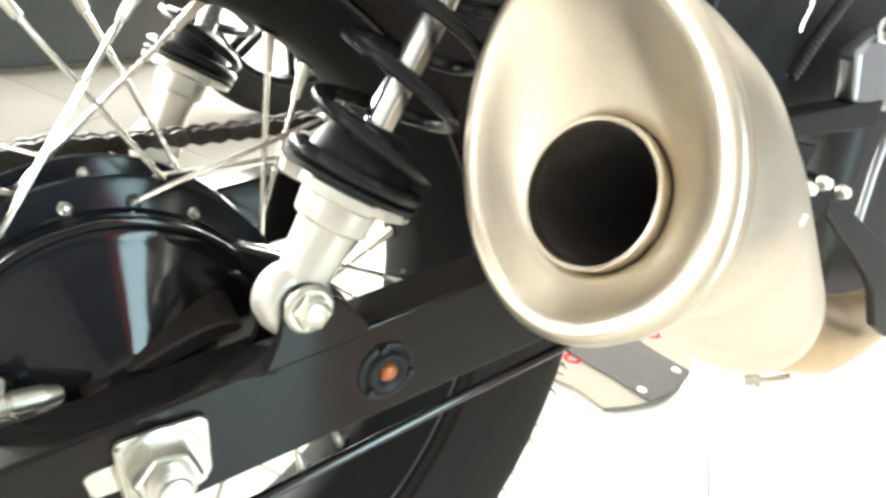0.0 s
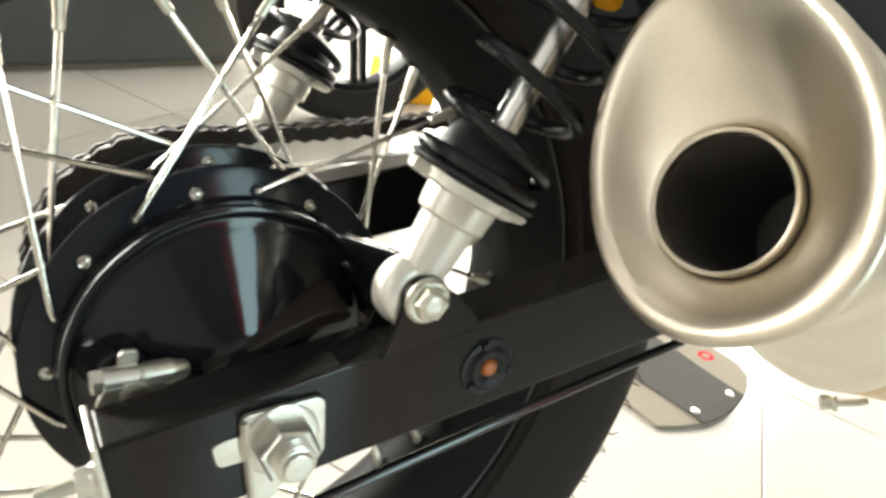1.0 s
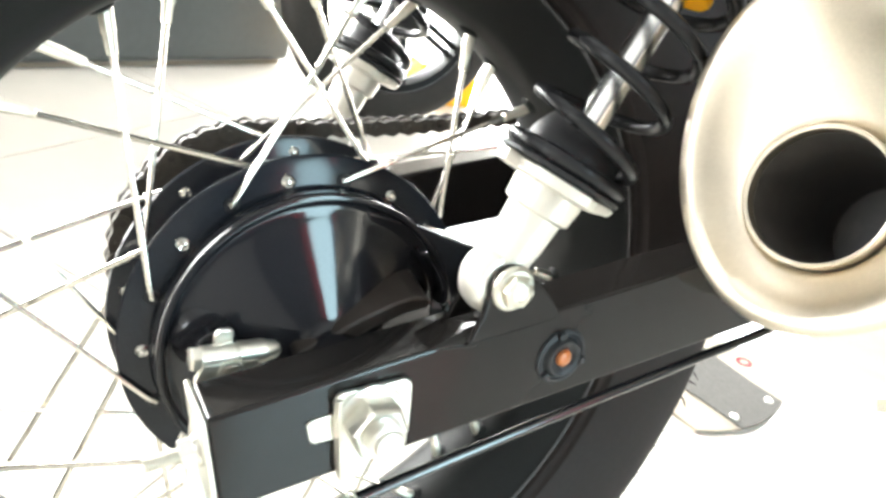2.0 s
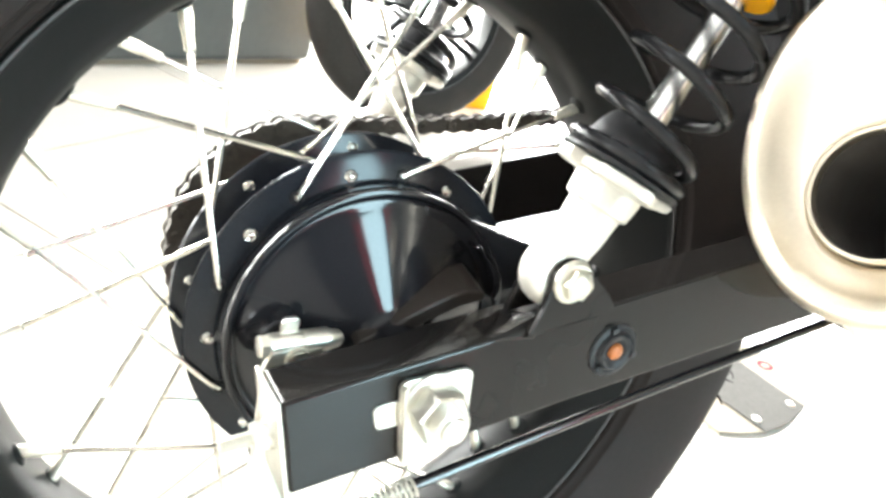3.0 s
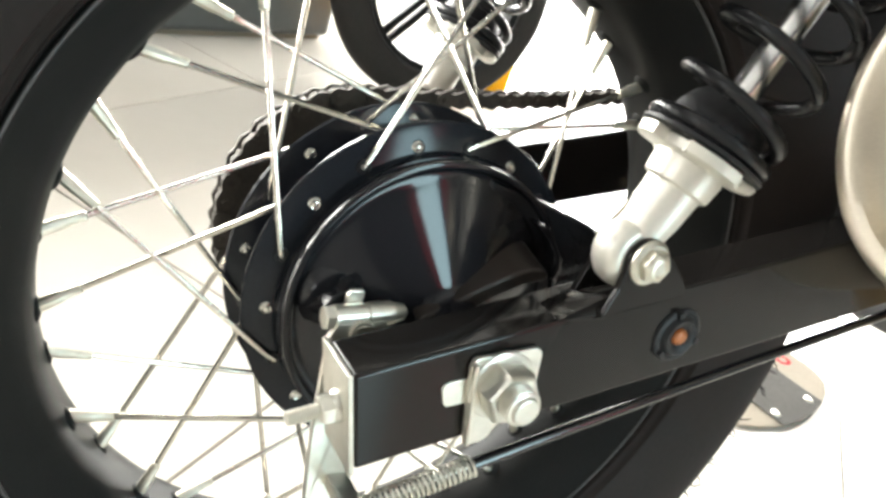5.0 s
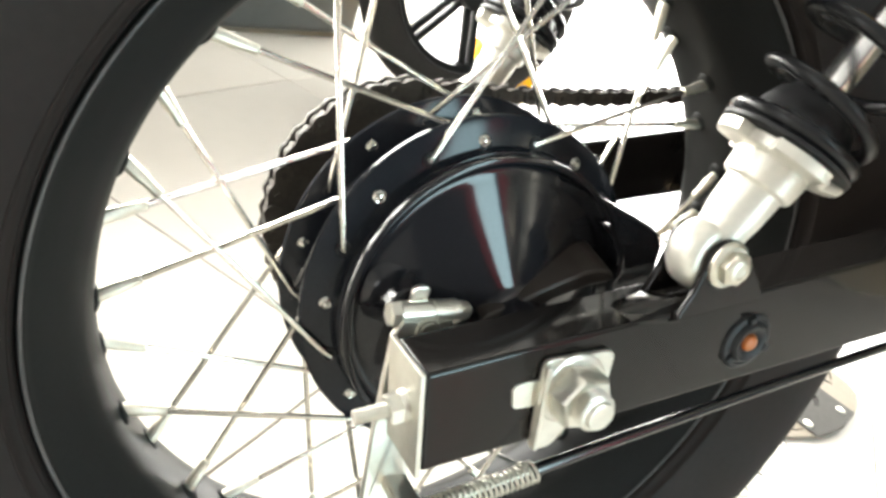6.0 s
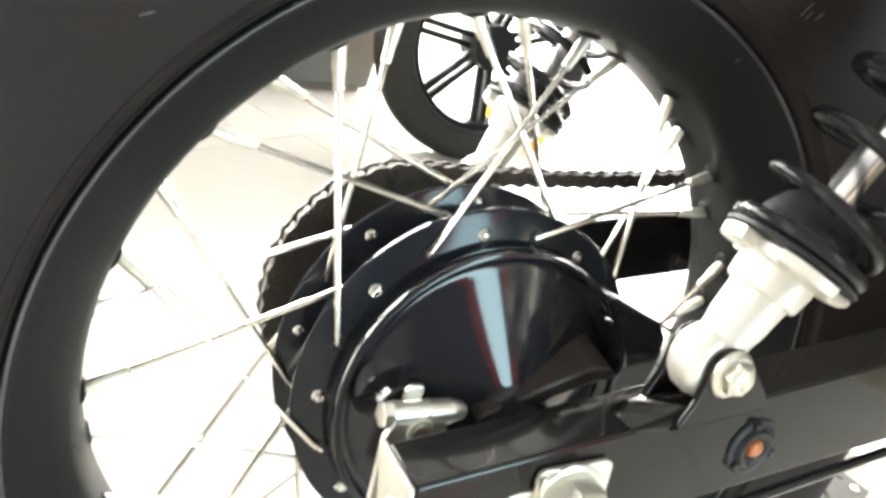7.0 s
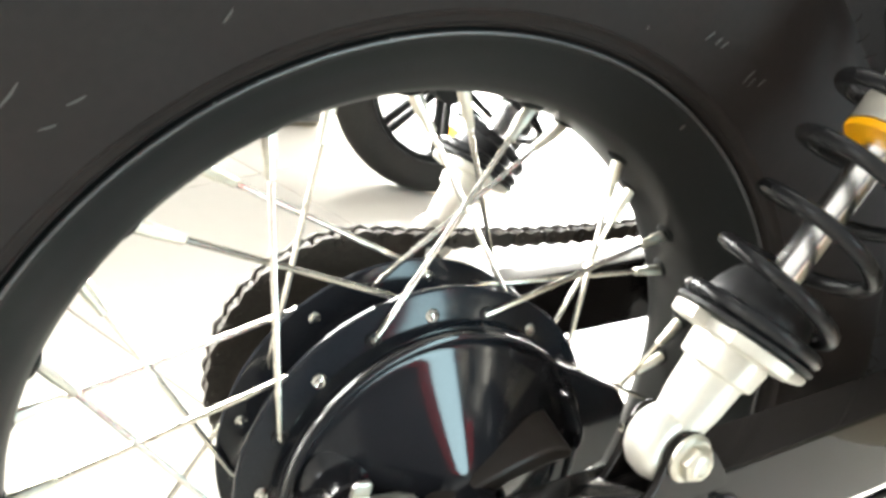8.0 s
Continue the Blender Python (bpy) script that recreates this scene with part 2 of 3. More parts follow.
def slab(u0, u1, v0, v1, z0, z1, bevel=0.0):
    """A block in the showroom's own axes."""
    bm = bmesh.new()
    bmesh.ops.create_cube(bm, size=1)
    moved(bm, ROOM @ Matrix.Translation(((u0 + u1) / 2, (v0 + v1) / 2, (z0 + z1) / 2)) @ Matrix.Diagonal((u1 - u0, v1 - v0, z1 - z0, 1)))
    if bevel:
        bmesh.ops.bevel(bm, geom=list(bm.edges), offset=bevel, segments=3, profile=0.5, affect="EDGES")
    return bm


def structure(name, bm, material, label, category):
    return tagged(part(name, bm, material, None), label, category, kind="structure")


floor = structure("floor", slab(-4.3, 6.3, -3.3, 4.3, -0.20, -0.004), GROUT, "cream floor of large polished tiles with thin joints", "floor")
# Unseen ceiling, added so that black paint doesn't mirror the open sky.
structure("ceiling", slab(-4.3, 6.3, -3.3, 4.3, 3.6, 3.72), CEIL, "unseen grey ceiling board that keeps the sky off the black gloss", "ceiling")


def pierced(name, label, panels, material):
    """A wall of panels round its opening."""
    w = new(name)
    tagged(w, label, "wall", kind="structure")
    for p in panels:
        part("wall_panel", slab(*p), material, w)


# Out of view; the opening only serves the light added for the rod.
pierced("wall_west", "unseen mid-grey painted wall with an opening for the added light", ((-4.42, -4.3, -3.42, 2.30, -0.2, 3.72), (-4.42, -4.3, 3.40, 4.42, -0.2, 3.72), (-4.42, -4.3, 2.30, 3.40, 2.65, 3.72), (-4.42, -4.3, 2.30, 3.40, -0.2, 0.85)), GREYWALL)
pierced("wall_south", "dark partition wall with a tall narrow door opening", ((-4.3, -1.36, -3.42, -3.3, -0.2, 3.72), (-0.55, 6.3, -3.42, -3.3, -0.2, 3.72), (-1.36, -0.55, -3.42, -3.3, 3.25, 3.72)), DARKWALL)
# Unseen; grey lintel set low to keep bright reflections off the swingarm top.
pierced("wall_north", "unseen mid-grey wall, its opening kept low to cut reflections", ((-4.3, -2.25, 4.3, 4.42, -0.2, 3.72), (4.65, 6.3, 4.3, 4.42, -0.2, 3.72), (-2.25, 4.65, 4.3, 4.42, 2.15, 3.72)), GREYWALL)
pierced("wall_east", "off-white wall with a wide window opening", ((6.3, 6.42, -3.42, -1.75, -0.2, 3.72), (6.3, 6.42, 2.95, 4.42, -0.2, 3.72), (6.3, 6.42, -1.75, 2.95, 2.75, 3.72), (6.3, 6.42, -1.75, 2.95, -0.2, 0.25)), WALL)
structure("ground", prism([(-60, -0.25), (60, -0.25), (60, -0.21), (-60, -0.21)], -60, 60), GROUT, "pale paved ground outside the showroom", "ground")

for u0, u1 in ((-1.82, -1.40), (-0.51, -0.16)):
    tagged(part("wall_banner", slab(u0, u1, -3.296, -3.290, 0.3, 3.4), BANNER, None), "plain dark red cloth banner hanging on the wall", "banner", group="banners beside the door")

# ---- motorcycle: one thing on its side stand, leaning away ----
LEAN_TURN = pose(0, 0, 0, -10, 0, 0)
bike = new("motorcycle")
bike.matrix_world = LEAN_TURN @ Matrix.Translation((0, 0, 0.026))
tagged(bike, "black motorcycle with spoked rear wheel leaning on its side stand", "motorcycle")
AX, AZ = -0.002, 0.30
WY = -0.010
CENTRE = (AX, AZ)


def about_axle(degrees):
    """A turn about the wheel's axle; positive lifts the rear."""
    return Matrix.Translation((AX, 0, AZ)) @ pose(0, 0, 0, 0, degrees, 0) @ Matrix.Translation((-AX, 0, -AZ))


def on_wheel(angle, r, y):
    """A point on the wheel: the angle runs from the rear, upwards."""
    return Vector((AX - r * math.cos(radians(angle)), y, AZ + r * math.sin(radians(angle))))


# tyre
tp = []
half = [(0.0450, 0.2188), (0.0480, 0.2199), (0.0505, 0.2206), (0.0522, 0.2210), (0.0527, 0.2215), (0.0522, 0.2221), (0.0535, 0.2240), (0.0556, 0.2256), (0.0573, 0.2260), (0.0578, 0.2265), (0.0573, 0.2271), (0.0592, 0.2315), (0.0615, 0.2390), (0.0648, 0.2500), (0.0676, 0.2620), (0.0690, 0.2740), (0.0694, 0.2840), (0.0684, 0.2930), (0.0655, 0.3010), (0.0600, 0.3085), (0.0510, 0.3155), (0.0400, 0.3205), (0.0300, 0.3229), (0.0170, 0.3246)]
for y, r in half:
    tp.append((WY - y, r))
tp.append((WY, 0.3255))
for y, r in reversed(half):
    tp.append((WY + y, r))
tp += [(WY + 0.042, 0.2196), (WY - 0.042, 0.2196)]
tyre = part("tyre", lathe(tp, CENTRE, 160, closed=True), RUBBER, bike, "new black rubber tyre with mould hairs")

hair = bmesh.new()
for k in range(230):
    a = 360 * k / 230 + random.uniform(-1.2, 1.2)
    r, y = random.choice(((0.3000, WY - 0.0660), (0.3030, WY - 0.0645), (0.3085, WY - 0.0600), (0.3155, WY - 0.0510), (0.3205, WY - 0.0400)))
    p = on_wheel(a, r, y)
    out = (p - on_wheel(a, 0.24, WY)).normalized()
    side = (on_wheel(a + 3, r, y) - p).normalized() * random.uniform(-0.6, 0.6)
    tube([p - out * 0.001, p + (out + side) * 0.0025, p + (out + side * 1.8) * random.uniform(0.0035, 0.0065)], [0.0007, 0.0005, 0.0003], 5, hair)
tagged(part("mould_hair", hair, RUBBER, tyre), kind="stuff")
# pale scuffs on the sidewall
for x, z, turn, size in ((-0.203, 0.4585, 65, 0.0045), (-0.186, 0.4601, 40, 0.0030), (-0.1926, 0.4507, 30, 0.0025), (0.0543, 0.5387, 50, 0.0040), (0.0600, 0.5375, 55, 0.0030), (0.0642, 0.5368, 48, 0.0030), (0.0865, 0.5273, 60, 0.0045), (0.0900, 0.5262, 60, 0.0040), (0.0959, 0.5272, 52, 0.0040), (0.0757, 0.4979, 50, 0.0025), (-0.235, 0.352, 80, 0.003), (-0.150, 0.505, 35, 0.002), (0.012, 0.552, 20, 0.003), (-0.1478, 0.4947, 70, 0.0030), (0.0205, 0.5328, 80, 0.0008), (0.0874, 0.5293, 52, 0.0030), (0.0451, 0.5140, 30, 0.0020)):
    r = math.hypot(x - AX, z - AZ)
    d = Vector((math.cos(radians(turn)), 0, math.sin(radians(turn)))) * size
    depth = np.interp(r, [h[1] for h in half], [h[0] for h in half]) + 0.0001
    c = Vector((x, WY - float(depth), z))
    part("scuff", tube([c - d, c + d * 0.2 + Vector((0.0003, 0, 0)), c + d], [0.0003, 0.00045, 0.0003], 6), SCUFF, tyre)

# rim
rp = [(-0.0465, 0.2194), (-0.0484, 0.2190), (-0.0495, 0.2180), (-0.0492, 0.2167), (-0.0476, 0.2157), (-0.0462, 0.2142), (-0.0442, 0.2118), (-0.0395, 0.2070), (-0.0330, 0.2008), (-0.0260, 0.1945), (-0.0200, 0.1910), (-0.0100, 0.1894), (0.0, 0.1890)]
prof = [(WY + y, r) for y, r in rp] + [(WY - y, r) for y, r in reversed(rp[:-1])] + [(WY + 0.044, 0.2222), (WY - 0.044, 0.2222)]
rim = part("rim", lathe(prof, CENTRE, 144, closed=True), RIMBLACK, bike, "satin black wheel rim", smooth=50)

for x, z in ((-0.1078, 0.4909), (-0.1292, 0.4750), (-0.0862, 0.5017), (-0.1432, 0.4657), (-0.2080, 0.3600)):
    a = math.atan2(z - AZ, AX - x)
    c = [on_wheel(math.degrees(a) + d, 0.2176 + e, WY - 0.0496) for d, e in ((-0.9, 0.0), (-0.3, 0.0007), (0.2, -0.0006), (0.9, 0.0002))]
    part("lip_scuff", tube(c, [0.0003, 0.0007, 0.0006, 0.0003], 6), SCUFF, rim)

# thin ring whose paler colour stands in for the highlight along the lip
part("rim_lip", lathe([(WY - 0.0496 + 0.0009 * math.cos(a), 0.2176 + 0.0009 * math.sin(a)) for a in [2 * math.pi * k / 10 for k in range(10)]], CENTRE, 144, closed=True), LIP, rim, "bright edge of the rim, highlight put in its colour")

# hub with its two flanges and the sprocket carrier
hubp = [(-0.047, 0.070), (-0.0485, 0.0815), (-0.0475, 0.0838), (-0.0412, 0.0842), (-0.0402, 0.0848), (-0.0366, 0.0982), (-0.0360, 0.0991), (-0.0350, 0.0996), (-0.0338, 0.0994), (-0.0330, 0.0984), (-0.0270, 0.0920), (-0.0205, 0.0860), (-0.0150, 0.0842), (-0.0060, 0.0838), (-0.0035, 0.0846), (0.0000, 0.0988), (0.0006, 0.0998), (0.0018, 0.1003), (0.0030, 0.0998), (0.0040, 0.0985), (0.0095, 0.0930), (0.0140, 0.0800), (0.0200, 0.0740), (0.0450, 0.0720), (0.0470, 0.0500)]
hub = part("hub", lathe(hubp, CENTRE, 128), HUBBLACK, bike, "gloss black drum hub with two spoke flanges", smooth=35)


def head(at, axis, r=0.0040):
    return spin([(0, r * 1.05), (0.0007, r), (0.0014, r * 0.82), (0.0019, r * 0.62), (0.0016, r * 0.45), (0.0021, r * 0.2)], at, axis, 9)


def bent_spoke(points):
    return tube(points, 0.00155, 8)


NEAR0, FAR0 = -45.5, -35.5
# one spoke of each of the four lays, then turned round the axle
RN, RF = 0.0872, 0.0905
lays = []
# near flange, spoke outside, runs on by 40 degrees
h = on_wheel(NEAR0 + 20, RN, -0.0395)
lays.append(([h + Vector((0, 0.006, 0)), h + Vector((0, -0.0012, 0)), on_wheel(NEAR0 + 22.5, RN + 0.0028, -0.0405), on_wheel(NEAR0 + 58.6, 0.1800, WY - 0.009)], None))
h = on_wheel(NEAR0, RN, -0.0385)
lays.append(([h + Vector((0, -0.0005, 0)), h + Vector((0, 0.0080, 0)), on_wheel(NEAR0 - 2.5, RN + 0.0028, -0.0265), on_wheel(NEAR0 - 38.7, 0.1800, WY - 0.009)], (h, (0, -1, -0.2))))
h = on_wheel(FAR0 + 20, RF, -0.0005)
lays.append(([h + Vector((0, 0.006, 0)), h + Vector((0, -0.0012, 0)), on_wheel(FAR0 + 22.5, RF + 0.0028, -0.0022), on_wheel(FAR0 + 58.6, 0.1800, WY + 0.006)], None))
h = on_wheel(FAR0, RF, -0.0005)
lays.append(([h + Vector((0, -0.0005, 0)), h + Vector((0, 0.0110, 0)), on_wheel(FAR0 - 2.5, RF + 0.0028, 0.0120), on_wheel(FAR0 - 38.7, 0.1800, WY + 0.006)], (h, (0, -1, -0.1))))
for pts, rivet in lays:
    spoke_mesh = finish("spoke", bent_spoke(pts), SPOKE)
    d = (pts[3] - pts[2]).normalized()
    end = pts[3]
    nip_mesh = finish("nipple", spin([(-0.0110, 0.0018), (-0.0104, 0.0025), (-0.0020, 0.0027), (-0.0008, 0.0032), (0.0080, 0.0033), (0.0150, 0.0034)], end, d, 10), NIPPLE, 30)
    eyelet_mesh = finish("eyelet", spin([(-0.0006, 0.0040), (0.0006, 0.0038), (0.0009, 0.0030), (0.0004, 0.0024)], pts[1] + Vector((0, 0.0008, 0)), (0, -1, 0), 16, cap=False), PLASTIC) if not rivet else None
    head_mesh = finish("spoke_head", head(*rivet), DOME) if rivet else None
    for k in range(9):
        turn = about_axle(40 * k)
        part("spoke", spoke_mesh, None, rim, m=turn)
        part("nipple", nip_mesh, None, rim, m=turn)
        if head_mesh:
            part("spoke_head", head_mesh, None, hub, m=turn)
        else:
            part("eyelet", eyelet_mesh, None, hub, m=turn)
# swollen seats for the nipples on the inside of the rim
seat = bmesh.new()
bmesh.ops.create_uvsphere(seat, u_segments=14, v_segments=8, radius=0.0062)
seat_mesh = finish("nipple_seat", moved(seat, Matrix.Diagonal((1.2, 1.0, 0.5, 1))), RIMBLACK)
for k in range(36):
    side = -0.008 if k % 2 == 0 else 0.006
    part("nipple_seat", seat_mesh, None, rim, m=about_axle(14.06 + 10 * k - 90) @ Matrix.Translation((AX, WY + side, AZ + 0.1901)))

# brake panel: a raised rim, a groove and a cone towards the axle
panelp = [(-0.0470, 0.0700), (-0.0480, 0.0824), (-0.0500, 0.0837), (-0.0536, 0.0836), (-0.0544, 0.0833), (-0.0548, 0.0826), (-0.0549, 0.0808), (-0.0546, 0.0800), (-0.0538, 0.0795), (-0.0514, 0.0788), (-0.0506, 0.0778), (-0.0503, 0.0762), (-0.0508, 0.0742), (-0.0522, 0.0715), (-0.0545, 0.0666), (-0.0620, 0.0500), (-0.0690, 0.0345), (-0.0735, 0.0245), (-0.0752, 0.0210), (-0.0778, 0.0190), (-0.0815, 0.0182), (-0.0955, 0.0178), (-0.0965, 0.0168), (-0.0968, 0.0080)]
panel = part("brake_panel", lathe(list(reversed(panelp)), CENTRE, 128), GLOSS, bike, "gloss black conical drum brake panel", smooth=30)
lug = [(0.0150, 0.3755), (0.0395, 0.3700), (0.0680, 0.3612), (0.0990, 0.3515), (0.1085, 0.3420), (0.1100, 0.3300), (0.1060, 0.3050), (0.0700, 0.2850), (0.0300, 0.2700)]
part("torque_lug", prism(lug, -0.0520, -0.0430, 0.003, 3), GLOSS, panel)
wall = [(0.0440, 0.3560), (0.0490, 0.3570), (0.0580, 0.3490), (0.0670, 0.3390), (0.0700, 0.3290), (0.0670, 0.3220), (0.0640, 0.3250), (0.0645, 0.3330), (0.0600, 0.3420), (0.0530, 0.3500)]
part("lug_wall", prism(wall, -0.0665, -0.0540, 0.0018, 2), GLOSS, panel)

rib = [(-0.0160, 0.3040), (-0.0140, 0.3075), (0.0020, 0.3150), (0.0130, 0.3218), (0.0240, 0.3276), (0.0370, 0.3332), (0.0460, 0.3356), (0.0545, 0.3352), (0.0580, 0.3325), (0.0560, 0.3290), (0.0440, 0.3265), (0.0240, 0.3180), (0.0060, 0.3060)]
bar = prism(rib, -0.0820, -0.0500, 0.0016, 3)
for v in bar.verts:
    v.co.x -= 0.010
    v.co.z += 0.0015 + 0.24 * (v.co.y + 0.082)
part("torque_arm", bar, CASTBLACK, panel)

# sprocket and chain
SY = 0.076
N = 43
PITCH = 0.0127
PR = PITCH / (2 * math.sin(math.pi / N))
outline = []
for k in range(N * 4):
    r = PR + (0.0035 if k % 4 in (1, 2) else -0.0028)
    a = 2 * math.pi * (k + 0.5) / (N * 4)
    outline.append((AX + r * math.cos(a), AZ + r * math.sin(a)))
part("sprocket", prism(outline, SY - 0.0028, SY + 0.0028), CHAINSTEEL, bike, "dark steel rear sprocket")
chain = part("chain", tube([(0.38, SY, 0.372), (0.40, SY, 0.374)], 0.0035, 8), CHAINSTEEL, bike, "oiled dark roller chain")


def link_mesh(gap, name):
    """One link: two waisted side plates and a roller at each pin."""
    bm = bmesh.new()
    for y in (-gap, gap):
        o = arc(0, 0, 0.0059, 60, 300, 7) + [(PITCH / 2, -0.0040)] + arc(PITCH, 0, 0.0059, -120, 120, 7) + [(PITCH / 2, 0.0040)]
        a = [bm.verts.new((x, y - 0.0008, z)) for x, z in o]
        b = [bm.verts.new((x, y + 0.0008, z)) for x, z in o]
        bm.faces.new(a)
        bm.faces.new(b)
        for k in range(len(o)):
            n = (k + 1) % len(o)
            bm.faces.new((a[k], a[n], b[n], b[k]))
    for x, r, w in ((0, 0.0042, gap), (0, 0.0020, gap + 0.0028)):
        rings = [[bm.verts.new((x + r * math.cos(2 * math.pi * k / 10), y, r * math.sin(2 * math.pi * k / 10))) for k in range(10)] for y in (-w, w)]
        for k in range(10):
            bm.faces.new((rings[0][k], rings[0][(k + 1) % 10], rings[1][(k + 1) % 10], rings[1][k]))
        bm.faces.new(rings[0])
        bm.faces.new(rings[1])
    return finish(name, bm, CHAINSTEEL, 35)


inner, outer = link_mesh(0.0046, "link"), link_mesh(0.0064, "link")
TOP_SLOPE = radians(9.5)
# the upper run hangs a little slack
x, z = AX - PR * math.sin(TOP_SLOPE), AZ + PR * math.cos(TOP_SLOPE)
x_start = x
for k in range(24):
    tilt = math.atan(0.075 + 0.66 * (x - x_start))
    part("link", outer if k % 2 else inner, None, chain, m=Matrix.Translation((x, SY, z)) @ pose(0, 0, 0, 0, -math.degrees(tilt), 0))
    x, z = x + PITCH * math.cos(tilt), z + PITCH * math.sin(tilt)
for k in range(1, 24):
    a = 90 + 9.5 + 360 / N * k
    p = (AX + PR * math.cos(radians(a)), SY, AZ + PR * math.sin(radians(a)))
    part("link", outer if k % 2 else inner, None, chain, m=Matrix.Translation(p) @ pose(0, 0, 0, 0, -(a - 90) + 360 / N / 2, 0))
BOT = radians(7)
bx, bz = AX + PR * math.cos(radians(99.5 + 360 / N * 23)), AZ + PR * math.sin(radians(99.5 + 360 / N * 23))
for k in range(24):
    p = (bx + k * PITCH * math.cos(BOT), SY, bz + k * PITCH * math.sin(BOT))
    part("link", inner if k % 2 else outer, None, chain, m=Matrix.Translation(p) @ pose(0, 0, 0, 0, -7, 0))

# swingarm: two tapered box beams
ARM = [(-0.0785, 0.3072), (-0.0675, 0.2580), (0.1988, 0.3184), (0.420, 0.3690), (0.420, 0.4325), (0.1965, 0.3755)]
arm = part("swingarm", prism(ARM, -0.128, -0.098, 0.0019, 3), ARMBLACK, bike, "gloss black box-section swingarm")
part("left_beam", prism(ARM, 0.098, 0.128, 0.0028, 3), ARMBLACK, arm)
part("cross_tube", tube([(0.40, -0.10, 0.400), (0.40, 0.10, 0.400)], 0.024, 24), GLOSS, arm)
# slotted axle plate, nut, and threaded axle end
plate = [(-0.0242, 0.3105), (-0.0236, 0.3140), (-0.0215, 0.3156), (0.0100, 0.3200), (0.0132, 0.3186), (0.0142, 0.3160), (0.0172, 0.2920), (0.0150, 0.2868), (0.0100, 0.2838), (0.0040, 0.2815), (-0.0005, 0.2770), (-0.0030, 0.2718), (-0.0060, 0.2692), (-0.0120, 0.2680), (-0.0160, 0.2690), (-0.0185, 0.2800)]
axle_plate = part("axle_plate", prism(plate, -0.1318, -0.1290, 0.0008), ZINC, arm, "zinc-plated slotted axle plate")
part("plate_fold", prism([(-0.0162, 0.2690), (-0.0138, 0.2690), (-0.0214, 0.3140), (-0.0240, 0.3130)], -0.1345, -0.1292, 0.0011), ZINC, axle_plate)
part("slot_filler", prism([(-0.0345, 0.2985), (-0.0318, 0.2905), (-0.0295, 0.2888), (-0.0180, 0.2905), (-0.0200, 0.3040), (-0.0300, 0.3022), (-0.0335, 0.3008)], -0.1292, -0.1270, 0.0006), ZINC, arm)
AXLE = (AX - 0.003, -0.1318, AZ + 0.0010)
part("axle_nut", hex_nut(AXLE, (0, -1, 0), 0.0250, 0.0135, 0.0178), ZINC, axle_plate)
threads = []
for k in range(7):
    threads += [(0.0136 + 0.0009 * k, 0.0092), (0.0140 + 0.0009 * k, 0.0084)]
part("axle_end", spin([(0.0, 0.0092)] + threads + [(0.0200, 0.0084), (0.0204, 0.0070), (0.0222, 0.0066), (0.0228, 0.0056)], AXLE, (0, -1, 0), 28), ZINC, axle_plate)

# rear end plate with the chain adjuster
end = [(-0.0815, 0.3075), (-0.0790, 0.3080), (-0.0675, 0.2560), (-0.0700, 0.2550)]
end_plate = part("end_plate", prism(end, -0.1285, -0.0955, 0.0007), ZINC, arm, "zinc-plated swingarm end plate")
part("adjuster_nut", hex_nut((-0.0768, -0.1150, 0.2842), (-1, 0, -0.235), 0.0120, 0.0080, 0.0075), ZINC, end_plate)
bolt = []
for k in range(16):
    bolt += [(0.0010 * k, 0.0034), (0.0010 * k + 0.0005, 0.0029)]
part("adjuster_bolt", spin(bolt, (-0.0838, -0.1150, 0.2827), (-1, 0, -0.235), 16), ZINC, end_plate)

# shock bracket on the swingarm and the blind bolt
bracket = [(0.0355, 0.3395), (0.0402, 0.3540), (0.0412, 0.3640)] + arc(0.0525, 0.3683, 0.0118, 175, 20, 10) + [(0.0690, 0.3705), (0.0805, 0.3607), (0.0850, 0.3555), (0.0850, 0.3510)]
tab = part("shock_bracket", prism(bracket, -0.1386, -0.1346, 0.0010), ARMBLACK, arm)
# the tab's foot slopes back to the beam
foot = bmesh.new()
for x, y, z in ((0.0355, -0.1386, 0.3398), (0.0850, -0.1386, 0.3513), (0.0355, -0.1346, 0.3430), (0.0850, -0.1346, 0.3540), (0.0385, -0.1276, 0.3320), (0.0885, -0.1276, 0.3440), (0.0385, -0.1240, 0.3365), (0.0885, -0.1240, 0.3485)):
    foot.verts.new((x, y, z))
bmesh.ops.convex_hull(foot, input=list(foot.verts))
part("bracket_foot", foot, ARMBLACK, tab)
web = bmesh.new()
for x, y, z in ((0.0200, -0.1262, 0.3306), (0.0200, -0.1090, 0.3306), (0.0375, -0.1350, 0.3400), (0.0400, -0.1345, 0.3490), (0.0385, -0.1090, 0.3400), (0.0420, -0.1350, 0.3490), (0.0430, -0.1090, 0.3360), (0.0430, -0.1340, 0.3360)):
    web.verts.new((x, y, z))
bmesh.ops.convex_hull(web, input=list(web.verts))
part("bracket_web", web, ARMBLACK, tab)
part("inner_tab", prism([(x + 0.003, z) for x, z in bracket], -0.1125, -0.1085, 0.0010), ARMBLACK, tab)
grommet = part("rubber_grommet", lathe([(-0.1270, 0.0080), (-0.1272, 0.0155), (-0.1284, 0.0162), (-0.1294, 0.0156), (-0.1298, 0.0138), (-0.1290, 0.0128), (-0.1294, 0.0118), (-0.1312, 0.0112), (-0.1322, 0.0100), (-0.1318, 0.0080), (-0.1300, 0.0060)], (0.1050, 0.3228), 40), PLASTIC, arm)
part("amber_cap", lathe([(-0.1290, 0.0050), (-0.1310, 0.0048), (-0.1322, 0.0038), (-0.1327, 0.0016)], (0.1052, 0.3228), 24), AMBER, grommet)
